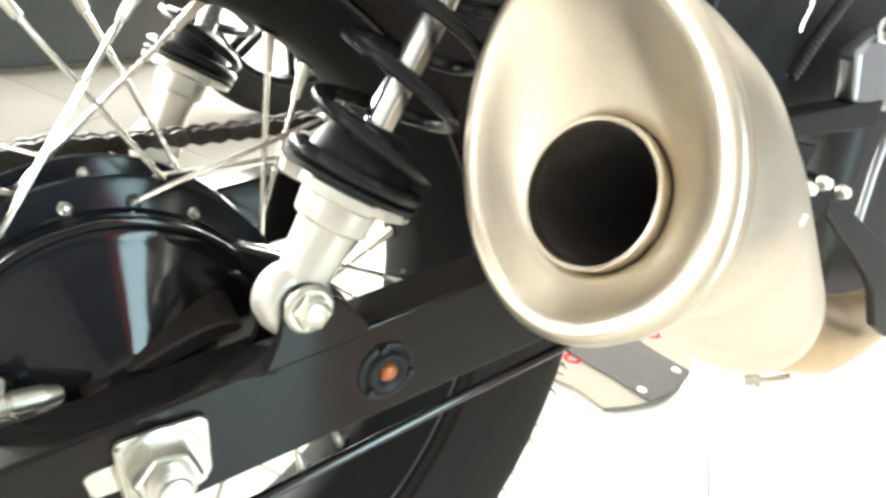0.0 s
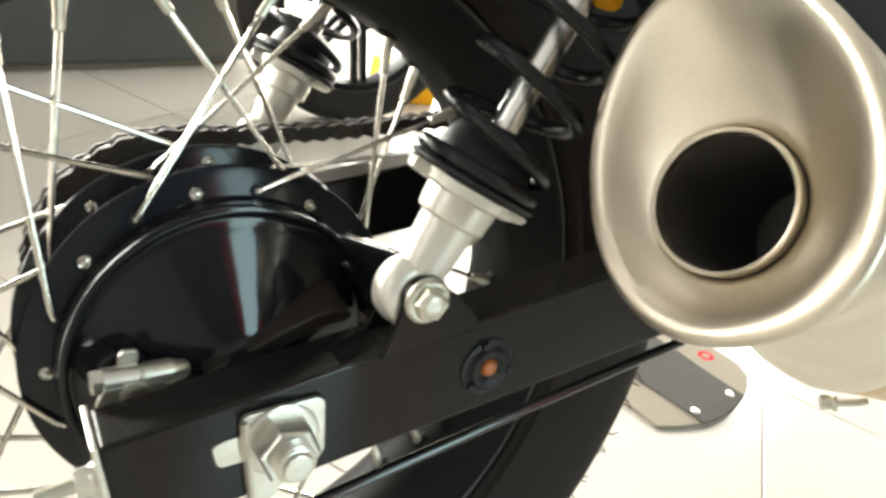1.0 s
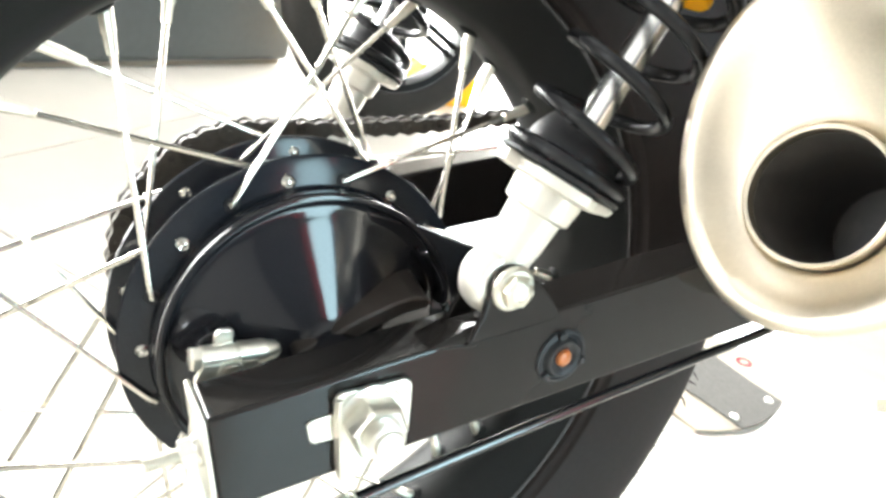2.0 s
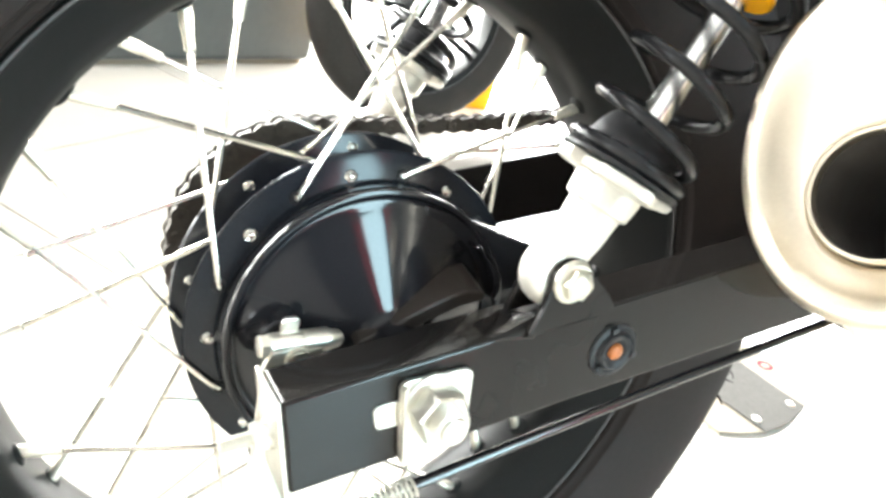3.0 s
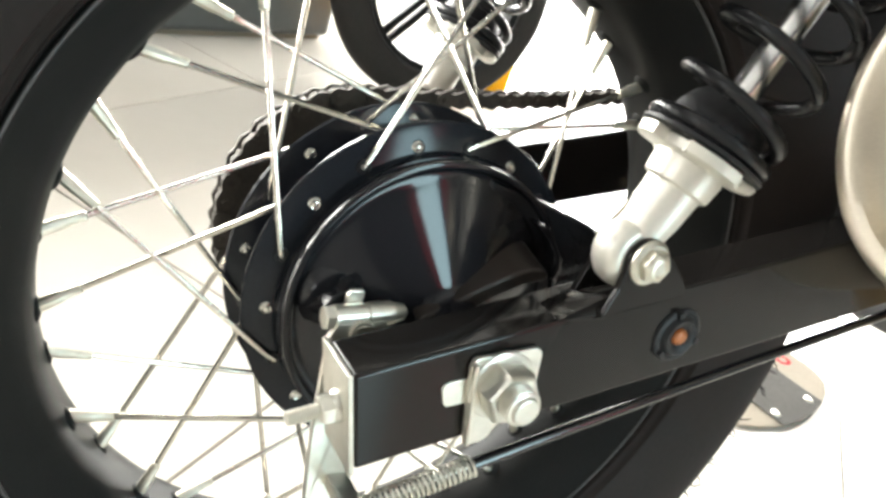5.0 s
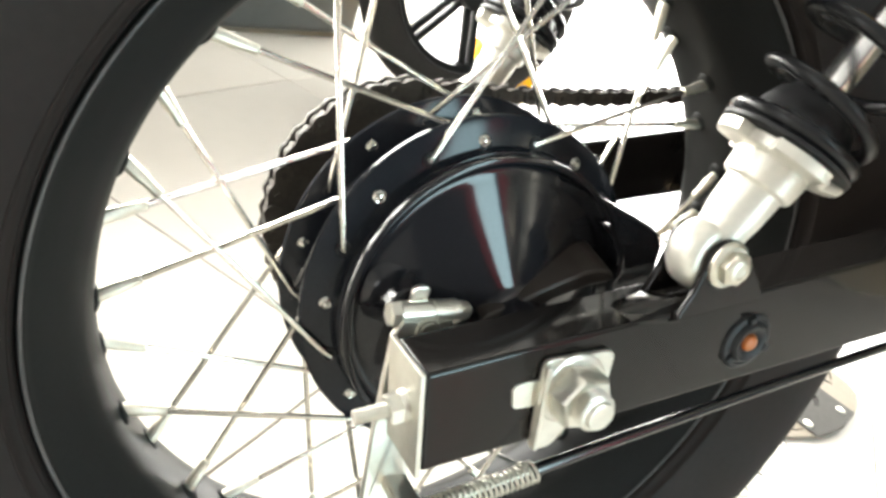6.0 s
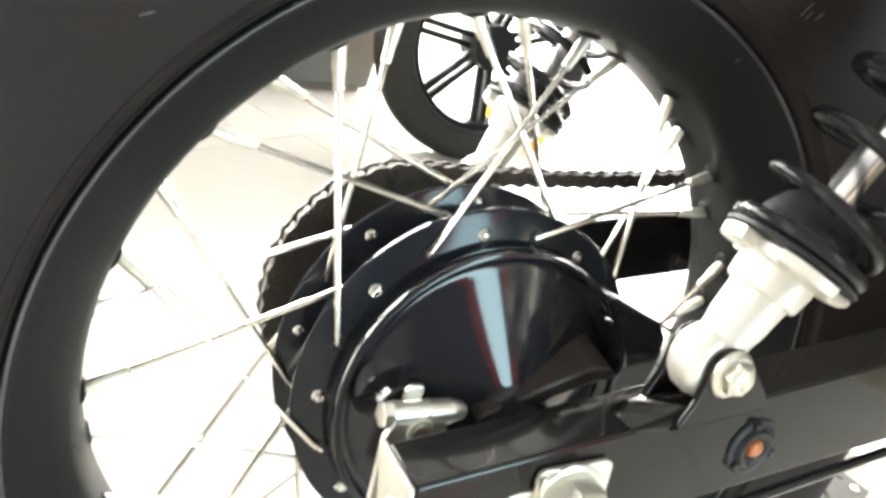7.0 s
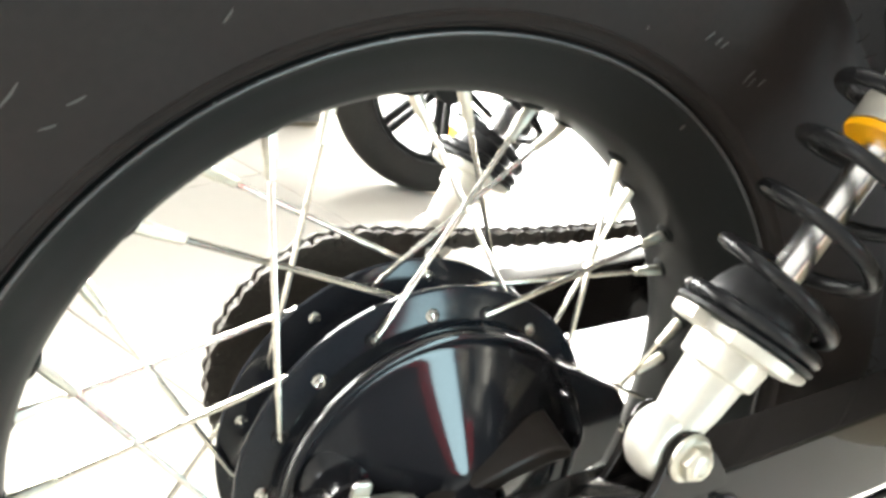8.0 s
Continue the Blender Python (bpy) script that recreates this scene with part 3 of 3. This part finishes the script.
for k in range(3):
    part("grommet_lug", block(-0.0022, 0.0022, -0.1318, -0.1290, 0.0120, 0.0156, 0.0006), PLASTIC, grommet, m=Matrix.Translation((0.1050, 0, 0.3228)) @ pose(0, 0, 0, 0, -20 + 120 * k, 0))

# brake lever with its pinch bolt, return spring and cable
plate = prism([(-0.0705, 0.3080), (-0.0450, 0.3095), (-0.0440, 0.3050), (-0.0480, 0.2990), (-0.0545, 0.2930), (-0.0600, 0.2600), (-0.0480, 0.2180), (-0.0500, 0.2080), (-0.0720, 0.2090), (-0.0755, 0.2500), (-0.0735, 0.3000)], -0.0960, -0.0915, 0.0008)
for v in plate.verts:
    v.co.y += 0.0100 * min(1, max(0, (v.co.z - 0.245) / 0.048))
lever = part("brake_lever", plate, ZINC, bike, "zinc-plated drum brake lever")
part("pinch_barrel", spin([(-0.0165, 0.0048), (-0.0160, 0.0060), (-0.0010, 0.0062), (-0.0004, 0.0052), (0.0006, 0.0052), (0.0012, 0.0061), (0.0135, 0.0060), (0.0150, 0.0052), (0.0195, 0.0044), (0.0215, 0.0026)], (-0.0545, -0.0795, 0.3096), (1, 0, 0.075), 28), ZINC, lever)
part("pinch_tab", prism([(-0.0640, 0.3110), (-0.0555, 0.3120), (-0.0550, 0.3195), (-0.0565, 0.3212), (-0.0620, 0.3208), (-0.0640, 0.3185)], -0.0765, -0.0730, 0.0010), ZINC, lever)
part("pinch_bolt_head", hex_nut((-0.0705, -0.0795, 0.3084), (-1, 0, -0.075), 0.0105, 0.0050), ZINC, lever)
part("cam_shaft", prism([(-0.0575 + (0.0063 if k % 2 else 0.0055) * math.cos(math.pi * k / 20), 0.3040 + (0.0063 if k % 2 else 0.0055) * math.sin(math.pi * k / 20)) for k in range(40)], -0.0878, -0.0500), ZINC, lever)
part("shaft_centre", lathe([(-0.0870, 0.0044), (-0.0882, 0.0044), (-0.0886, 0.0038), (-0.0884, 0.0016), (-0.0874, 0.0012)], (-0.0575, 0.3040), 20), NIPPLE, lever)
part("cam_boss", lathe([(-0.0520, 0.0190), (-0.0560, 0.0152), (-0.0600, 0.0132), (-0.0650, 0.0121), (-0.0700, 0.0117), (-0.0708, 0.0108), (-0.0708, 0.0060)], (-0.0600, 0.3060), 48), GLOSS, panel)
cable = part("brake_cable", tube([(0.0020, -0.1200, 0.2445), (0.06, -0.1200, 0.2608), (0.16, -0.1205, 0.2885), (0.306, -0.1210, 0.3265), (0.42, -0.122, 0.357)], 0.0032, 14), CABLE, bike, "black sheathed rear brake cable")
part("cable_core", tube([(-0.0600, -0.1200, 0.2265), (0.006, -0.1200, 0.2455)], 0.0012, 8), ZINC, cable)
coil = []
for k in range(21 * 14 + 1):
    u = k / (21 * 14)
    a = 2 * math.pi * k / 14
    c = Vector((-0.0540, -0.1200, 0.2275)).lerp(Vector((0.0040, -0.1200, 0.2445)), u)
    coil.append(c + 0.0052 * (Vector((0, 1, 0)) * math.cos(a) + Vector((-0.283, 0, 0.959)) * math.sin(a)))
part("return_spring", tube(coil, 0.00085, 6), ZINC, cable)
part("cable_joint", block(-0.0640, -0.0520, -0.1260, -0.0880, 0.2220, 0.2290, 0.0015), ZINC, cable)

# shock absorbers


def shock(eye, label, ring_paint):
    y = eye.y
    SA = Vector((0.365, math.copysign(0.05, y), 0.931)).normalized()
    ball = [(-0.0092, 0.0080), (-0.0095, 0.0120), (-0.0080, 0.0148), (-0.0045, 0.0170), (0.0, 0.0176), (0.0045, 0.0170), (0.0080, 0.0148), (0.0095, 0.0120), (0.0092, 0.0080)]
    root = part("shock_absorber", lathe([(y + d, r) for d, r in ball], (eye.x, eye.z), 40), CAST, bike, label)
    part("lower_body", spin([(0.006, 0.0110), (0.016, 0.0120), (0.022, 0.0130), (0.0360, 0.0138), (0.0368, 0.0144), (0.0374, 0.0160), (0.0384, 0.0168), (0.0480, 0.0178), (0.0495, 0.0172), (0.0565, 0.0170)], eye, SA, 44), CAST, root)
    # notched preload collar: stepped round its edge
    x = SA.cross(Vector((0, 1, 0))).normalized()
    w = SA.cross(x)
    bm = bmesh.new()
    rings = []
    for rise, grow in ((0.0492, 0.80), (0.0498, 0.96), (0.0507, 1.0), (0.0552, 1.02), (0.0560, 0.97)):
        ring = []
        for k in range(60):
            a = 2 * math.pi * k / 60
            r = (0.0300 if (k // 5) % 3 else 0.0238) * grow
            ring.append(bm.verts.new(eye + SA * (rise + (0.0022 if rise < 0.0515 and (k // 20) == 1 else 0)) + (x * math.cos(a) + w * math.sin(a)) * r))
        rings.append(ring)
    for p, q in zip(rings, rings[1:]):
        for k in range(60):
            bm.faces.new((p[k], p[(k + 1) % 60], q[(k + 1) % 60], q[k]))
    bm.faces.new(rings[0])
    bm.faces.new(rings[-1])
    part("preload_collar", bm, CAST, root)
    part("spring_cup", spin([(0.0562, 0.0150), (0.0562, 0.0296), (0.0570, 0.0312), (0.0585, 0.0315), (0.0596, 0.0302), (0.0600, 0.0245), (0.0660, 0.0236), (0.0730, 0.0218), (0.0800, 0.0185), (0.0840, 0.0140), (0.0850, 0.0080)], eye, SA, 48), PLASTIC, root)
    part("damper_rod", spin([(0.070, 0.0070), (0.156, 0.0070)], eye, SA, 28), ROD, root)
    pts = []
    steps = 30
    for k in range(int(5.6 * steps)):
        turn = k / steps - 1.35
        rise = 0.0740 + 0.0278 * turn
        rise = 0.0632 + 0.5 * (rise - 0.0632 + math.hypot(rise - 0.0632, 0.0015))
        a = radians(215 - 360 * turn)
        pts.append(eye + SA * rise + 0.0283 * (x * math.sin(a) - w * math.cos(a)))
    part("coil_spring", tube(pts, 0.0035, 12), SPRING, root)
    part("adjuster_ring", spin([(0.1535, 0.0080), (0.1537, 0.0164), (0.1550, 0.0172), (0.1568, 0.0172), (0.1576, 0.0150)], eye, SA, 40), ring_paint, root)
    part("upper_body", spin([(0.1576, 0.0150), (0.1580, 0.0166), (0.1700, 0.0172), (0.1720, 0.0160), (0.2300, 0.0160), (0.2320, 0.0100)], eye, SA, 36), CAST, root)
    part("upper_cup", spin([(0.205, 0.0170), (0.2055, 0.0315), (0.2120, 0.0320), (0.2200, 0.0260), (0.2700, 0.0230), (0.2720, 0.0100)], eye, SA, 36), PLASTIC, root)
    return root


right_shock = shock(Vector((0.0508, -0.1250, 0.3680)), "silver and black coil-over shock absorber with orange adjuster ring", ORANGE)
shock(Vector((0.0580, 0.1190, 0.3785)), "silver and black coil-over shock absorber behind the chain", CAST)
shock_bolt = part("shock_bolt", hex_nut((0.0525, -0.1392, 0.3685), (0, -1, 0), 0.0145, 0.0066, 0.0112), NIPPLE, right_shock)
part("bolt_dome", spin([(0.0060, 0.0066), (0.0068, 0.0064), (0.0078, 0.0052), (0.0080, 0.0036), (0.0072, 0.0032), (0.0071, 0.0008)], (0.0525, -0.1392, 0.3685), (0, -1, 0), 28), NIPPLE, shock_bolt)

# muffler: an oval body, a dished end cap with a rolled rim, and the tail pipe
TIP = Vector((0.1088, -0.2284, 0.4463))


def facing(az, el):
    a, e = radians(az), radians(el)
    n = Vector((-math.cos(e) * math.cos(a), -math.cos(e) * math.sin(a), math.sin(e)))
    u = Vector((0, 0, 1)).cross(n).normalized()
    return n, u, n.cross(u)


NC, UC, VC = facing(8, 13)
NB, UB, VB = facing(16.2, 27.0)
NK, UK, VK = facing(2.2, 6.6)
CAP = Vector((0.0977, -0.2258, 0.4640))
BODY = Vector((0.1012, -0.2311, 0.4828))


def oval(c, u, v, a, b, turn=0.0, egg=0.0, square=0.0):
    """A ring of points round c: an oval, turned in its plane, egg-shaped or squared a little."""
    ring = []
    for k in range(96):
        h = 2 * math.pi * k / 96 - radians(turn)
        x = a * (math.cos(h) * (1 + egg * math.sin(h)) + square * math.cos(3 * h))
        y = b * (math.sin(h) + square * 0.87 * math.sin(3 * h))
        s, w = math.sin(radians(turn)), math.cos(radians(turn))
        ring.append(c + u * (x * w - y * s) + v * (x * s + y * w))
    return ring


def loft(rings):
    bm = bmesh.new()
    rows = [[bm.verts.new(p) for p in ring] for ring in rings]
    for p, q in zip(rows, rows[1:]):
        for k in range(len(p)):
            n = (k + 1) % len(p)
            bm.faces.new((p[k], p[n], q[n], q[k]))
    return bm


def ovals(sections):
    """A loft through oval rings of (centre, across, up, half width, half height)."""
    return loft([oval(*s) for s in sections])


def cap_ring(inset, rise):
    return oval(CAP + NK * rise, UK, VK, 0.0532 - inset, 0.0738 - inset, 34.2, -0.147, 0.075)


def body_ring(s, grow=1.0):
    return oval(BODY - NB * s, UB, VB, 0.0488 * grow, 0.0677 * grow, 58.3)


def between(p, q, t):
    return [a.lerp(b, t) for a, b in zip(p, q)]


muffler = part("muffler", loft([cap_ring(0.0036, -0.0060), cap_ring(0.0028, -0.0120), between(cap_ring(0.0020, -0.022), body_ring(0.030), 0.25), between(cap_ring(0.0015, -0.030), body_ring(0.042), 0.6), body_ring(0.070), body_ring(0.120), body_ring(0.190), body_ring(0.225), body_ring(0.236, 0.97), body_ring(0.246, 0.86), body_ring(0.270, 0.55), body_ring(0.285, 0.36)]), STEEL, bike, "brushed stainless oval muffler with a heat-tanned sheen")
part("weld_band", loft([cap_ring(0.0028, -0.0062), cap_ring(0.0020, -0.0078), cap_ring(0.0015, -0.0112), cap_ring(0.0024, -0.0134)]), TANNED, muffler, "heat-tanned weld band")
lip = oval(TIP - NC * 0.0048, UC, VC, 0.0296, 0.0300)
dish = cap_ring(0.0085, -0.0014)
rolled = [cap_ring(0.0015, -0.0095), cap_ring(0.0004, -0.0075)]
for k in range(9):
    a = radians(105 * k / 8)
    rolled.append(cap_ring(0.0042 * (1 - math.cos(a)), -0.0042 + 0.0042 * math.sin(a)))
bowl = [between(between(dish, lip, t), [p - NK * 0.0022 for p in between(dish, lip, t)], 4 * t * (1 - t)) for t in (0.0, 0.2, 0.4, 0.6, 0.8, 0.93)]
cap = part("end_cap", loft(rolled + bowl + [lip, oval(TIP - NC * 0.0058, UC, VC, 0.0288, 0.0290), oval(TIP - NC * 0.0070, UC, VC, 0.0281, 0.0281)]), STEEL, muffler, "dished end cap with a rolled rim")
pipe = part("tail_pipe", ovals([(TIP - NC * 0.012, UC, VC, 0.0277, 0.0277), (TIP - NC * 0.0005, UC, VC, 0.0277, 0.0277), (TIP + NC * 0.0002, UC, VC, 0.0272, 0.0272), (TIP - NC * 0.0004, UC, VC, 0.0259, 0.0259), (TIP - NC * 0.006, UC, VC, 0.0257, 0.0257)]), STEEL, muffler)
part("pipe_bore", ovals([(TIP - NC * 0.0055, UC, VC, 0.0257, 0.0257), (TIP - NC * 0.10, UC, VC, 0.0257, 0.0257), (TIP - NC * 0.101, UC, VC, 0.0020, 0.0020)]), SOOT, muffler)
h0 = BODY - NB * 0.262
part("header_pipe", tube([h0, h0 - NB * 0.03, Vector((0.400, -0.166, 0.322)), Vector((0.470, -0.165, 0.304)), Vector((0.560, -0.155, 0.296)), Vector((0.660, -0.140, 0.292)), Vector((0.80, -0.10, 0.30))], [0.024, 0.028, 0.031, 0.031, 0.026, 0.021, 0.019], 28), HEAT, muffler, "heat-tanned header pipe")

# inner mudguard ahead of the tyre
guard = []
for r, way in ((0.352, 1), (0.356, -1)):
    for k in range(17)[::way]:
        a = radians(108 + 68 * k / 16)
        guard.append((AX - r * math.cos(a), AZ + r * math.sin(a)))
part("mudguard", prism(guard, WY - 0.088, WY + 0.088), PLASTIC, bike, "black plastic inner mudguard")
part("shield_bolt", hex_nut((0.1640, -0.2735, 0.4485), (0.30, -0.95, -0.10), 0.009, 0.004, 0.007), ZINC, muffler)
part("clamp_bolt", hex_nut((0.4360, -0.1530, 0.2655), (-0.66, 0.70, -0.30), 0.010, 0.010, 0.007), ZINC, muffler)
part("clamp_band", tube([(0.4340, -0.1520, 0.2648), (0.4470, -0.1666, 0.2720), (0.4500, -0.1690, 0.2740)], 0.003, 8), ZINC, muffler)

# parts ahead of the rear wheel: frame plate, foot peg, engine case, hose
frame_bar = part("frame_rail", prism([(0.36, 0.440), (0.44, 0.447), (0.56, 0.458), (0.56, 0.482), (0.44, 0.465), (0.36, 0.452)], -0.122, -0.098, 0.003), PLASTIC, bike, "black frame rail above the swingarm")
part("pivot_plate", prism([(0.38, 0.36), (0.46, 0.35), (0.50, 0.44), (0.40, 0.445)], -0.112, -0.098, 0.003), GLOSS, frame_bar)
bracket_arm = part("footrest_bracket", prism([(0.3421, 0.4296), (0.3627, 0.4262), (0.4412, 0.3959), (0.4861, 0.3756), (0.547, 0.3024), (0.5043, 0.3156), (0.4763, 0.3278), (0.4509, 0.3589), (0.4276, 0.3755), (0.3566, 0.4148), (0.3453, 0.4206)], -0.2030, -0.1960, 0.0022, 3), PLASTIC, bike, "dark grey footrest bracket arm")
for bx, bz in [(0.3137, 0.4361), (0.3286, 0.4391), (0.3543, 0.4332)]:
    part("bracket_bolt", hex_nut((bx, -0.2030, bz), (-0.3, -1, 0.1), 0.0062, 0.0045, 0.0042), NIPPLE, bracket_arm)
part("bracket_mount", spin([(0, 0.013), (0.002, 0.015), (0.05, 0.015), (0.052, 0.012)], (0.3340, -0.2020, 0.4278), (0, 1, 0), 28), GLOSS, bracket_arm)
case = part("engine_case", moved(block(-0.22, 0.24, -0.075, 0.10, -0.16, 0.14, 0.03, 4), Matrix.Translation((0.86, 0, 0.40)) @ pose(0, 0, 0, 0, -8, 0)), ENGINE, bike, "dark cast engine case")
part("case_cover", prism([(0.497, 0.512), (0.516, 0.474), (0.64, 0.470), (0.66, 0.520), (0.62, 0.545), (0.530, 0.535)], -0.120, -0.100, 0.006, 3), ALLOY, case, "silver side cover")
part("cover_bolt", hex_nut((0.522, -0.121, 0.532), (-0.2, -1, 0.2), 0.014, 0.010, 0.010), CHROME, case)
part("air_box", block(0.372, 0.72, -0.070, 0.10, 0.455, 0.74, 0.012, 3), PLASTIC, case)
ribs = []
for k in range(53):
    u = k / 52
    p = Vector((0.416, -0.118, 0.489)).lerp(Vector((0.472, -0.118, 0.566)), u) + Vector((0, 0, 0.004 * math.sin(math.pi * u)))
    ribs.append((p, 0.0050 if k % 2 else 0.0036))
part("ribbed_hose", tube([p for p, r in ribs], [r for p, r in ribs], 14), CABLE, bike, "ribbed black breather hose")
part("brake_switch_rod", tube([(0.410, -0.118, 0.519), (0.420, -0.118, 0.560)], 0.0011, 10), CHROME, bike)
part("frame_tube", tube([(0.6383, -0.1, 0.4571), (0.6366, -0.1, 0.4147), (0.6404, -0.1, 0.3677)], 0.0045, 16), ALLOY, bike)

# ---- things round the motorcycle ----
# board on the floor with a dark rubber strip, two screws and red print


def flat(name, outline, z0, z1, material, parent, bevel=0.0, label=""):
    """An outline of (x, y) raised from z0 to z1."""
    bm = bmesh.new()
    a = [bm.verts.new((x, y, z0)) for x, y in outline]
    b = [bm.verts.new((x, y, z1)) for x, y in outline]
    bm.faces.new(a)
    bm.faces.new(b)
    for k in range(len(outline)):
        n = (k + 1) % len(outline)
        bm.faces.new((a[k], a[n], b[n], b[k]))
    bmesh.ops.recalc_face_normals(bm, faces=bm.faces)
    if bevel:
        bmesh.ops.bevel(bm, geom=list(bm.edges), offset=bevel, segments=2, profile=0.5, affect="EDGES")
    return part(name, bm, material, parent, label)


board = new("floor_board")
tagged(board, "tan board with a charcoal rubber strip and red print, lying on the floor tiles", "board")
flat("board", [(0.6665, 0.1955), (0.6770, 0.1515), (0.7144, 0.1432), (0.7590, 0.1396), (0.7991, 0.1422), (0.8480, 0.1523), (0.8980, 0.1712), (0.9355, 0.1908), (0.9608, 0.2120), (0.9722, 0.2367), (0.9712, 0.2589), (0.9627, 0.2799), (0.890, 0.390), (0.760, 0.440), (0.570, 0.340)], 0.0, 0.006, BOARD, board, 0.0015)
flat("rubber_strip", [(0.7595, 0.1378), (0.8010, 0.1413), (0.8420, 0.1502), (0.8985, 0.1722), (0.8790, 0.2290), (0.8650, 0.2887), (0.8290, 0.4000), (0.7200, 0.4000), (0.6900, 0.3400), (0.7270, 0.2330), (0.7430, 0.1930)], 0.0062, 0.0085, CHARCOAL, board, 0.0008)
for sx, sy in ((0.7662, 0.1606), (0.8705, 0.1791)):
    part("screw", spin([(0, 0.0072), (0.0012, 0.0068), (0.0020, 0.0046), (0.0021, 0.0010)], (sx, sy, 0.0086), (0, 0, 1), 20), ZINC, board)


def ring_print(cx, cy):
    bm = bmesh.new()
    turns = [2 * math.pi * k / 24 for k in range(24)]
    outer_v = [bm.verts.new((cx + 0.0165 * math.cos(a), cy + 0.0125 * math.sin(a), 0.0066)) for a in turns]
    inner_v = [bm.verts.new((cx + 0.0095 * math.cos(a), cy + 0.0062 * math.sin(a), 0.0066)) for a in turns]
    for k in range(24):
        bm.faces.new((outer_v[k], outer_v[(k + 1) % 24], inner_v[(k + 1) % 24], inner_v[k]))
    part("red_print", bm, RED, board)


ring_print(0.9180, 0.2700)
ring_print(0.7110, 0.2560)

# dark cabinet standing behind
cab = new("display_cabinet")
tagged(cab, "low dark grey display cabinet with rounded corners on the tiles", "cabinet")
CABM = Matrix.Translation((0.512, 1.568, 0)) @ pose(0, 0, 0, 0, 0, 24.5)
part("body", moved(block(-1.6, 0.0, 0.0, 0.55, 0.012, 0.36, 0.02, 3), CABM), CABINET, cab)
part("plinth", moved(block(-1.58, -0.02, 0.02, 0.53, 0.0, 0.014, 0.003), CABM), BOARD, cab)

# another motorcycle's wheel
far = new("parked_motorcycle")
tagged(far, "parked motorcycle with a black cast wheel and worn tyre", "motorcycle")
FR = 0.274
FARM = Matrix.Translation((0.632, 1.262, FR)) @ pose(0, 0, 0, -6, 0, 0)
fp = []
fh = [(0.030, 0.196), (0.040, 0.205), (0.046, 0.225), (0.048, 0.240), (0.042, 0.258), (0.028, 0.269), (0.012, 0.2735)]
fp = [(-y, r) for y, r in fh] + [(0, FR)] + [(y, r) for y, r in reversed(fh)]
part("tyre", moved(lathe(fp, (0, 0), 96, closed=True), FARM), DUSTY, far, "worn dusty black tyre")
fr = part("rim", moved(lathe([(-0.032, 0.200), (-0.034, 0.196), (-0.028, 0.182), (0, 0.176), (0.028, 0.182), (0.034, 0.196), (0.032, 0.200)], (0, 0), 96, closed=True), FARM), RIMBLACK, far)
part("rim_edge", moved(lathe([(-0.0345 + 0.0016 * math.cos(a), 0.1965 + 0.0016 * math.sin(a)) for a in [2 * math.pi * k / 8 for k in range(8)]], (0, 0), 96, closed=True), FARM), LIP, fr, "bright-coloured edge of the cast rim")
part("hub", moved(lathe([(-0.05, 0.018), (-0.045, 0.052), (0.045, 0.052), (0.05, 0.018)], (0, 0), 40), FARM), RIMBLACK, far)
sm = finish("cast_spoke", moved(prism([(0.030, -0.0075), (0.183, -0.0065), (0.183, 0.0065), (0.030, 0.0075)], -0.012, 0.012, 0.003), Matrix.Identity(4)), RIMBLACK)
for k in range(7):
    for d in (-0.0115, 0.0115):
        part("cast_spoke", sm, None, fr, m=FARM @ pose(0, 0, 0, 0, 27 + 360 / 7 * k, 0) @ Matrix.Translation((0, 0, d)))

# orange block on the floor
flat("orange_block", [(0.82, 1.41), (1.002, 1.41), (1.002, 1.49), (0.82, 1.49)], 0.0, 0.106, ORANGE, None, 0.004)
tagged(bpy.data.objects["orange_block"], "small orange plastic block on the tiles behind the wheel", "block")

# ---- floor tiles: laid last, square to the room ----
tile_bm = bmesh.new()
bmesh.ops.create_cube(tile_bm, size=1)
moved(tile_bm, Matrix.Diagonal((0.617, 0.617, 0.012, 1)))
bmesh.ops.bevel(tile_bm, geom=[e for e in tile_bm.edges if all(v.co.z > 0 for v in e.verts)], offset=0.0012, segments=1, affect="EDGES")
tile_mesh = finish("tile", tile_bm, TILE, 20)
for i in range(-7, 10):
    for j in range(-5, 7):
        u, v = 0.285 - 0.31 + 0.62 * i, -0.436 + 0.31 + 0.62 * j
        if -4.3 + 0.3 < u < 6.3 - 0.3 and -3.3 + 0.3 < v < 4.3 - 0.3:
            part("tile", tile_mesh, None, floor, m=ROOM @ Matrix.Translation((u, v, -0.006)))
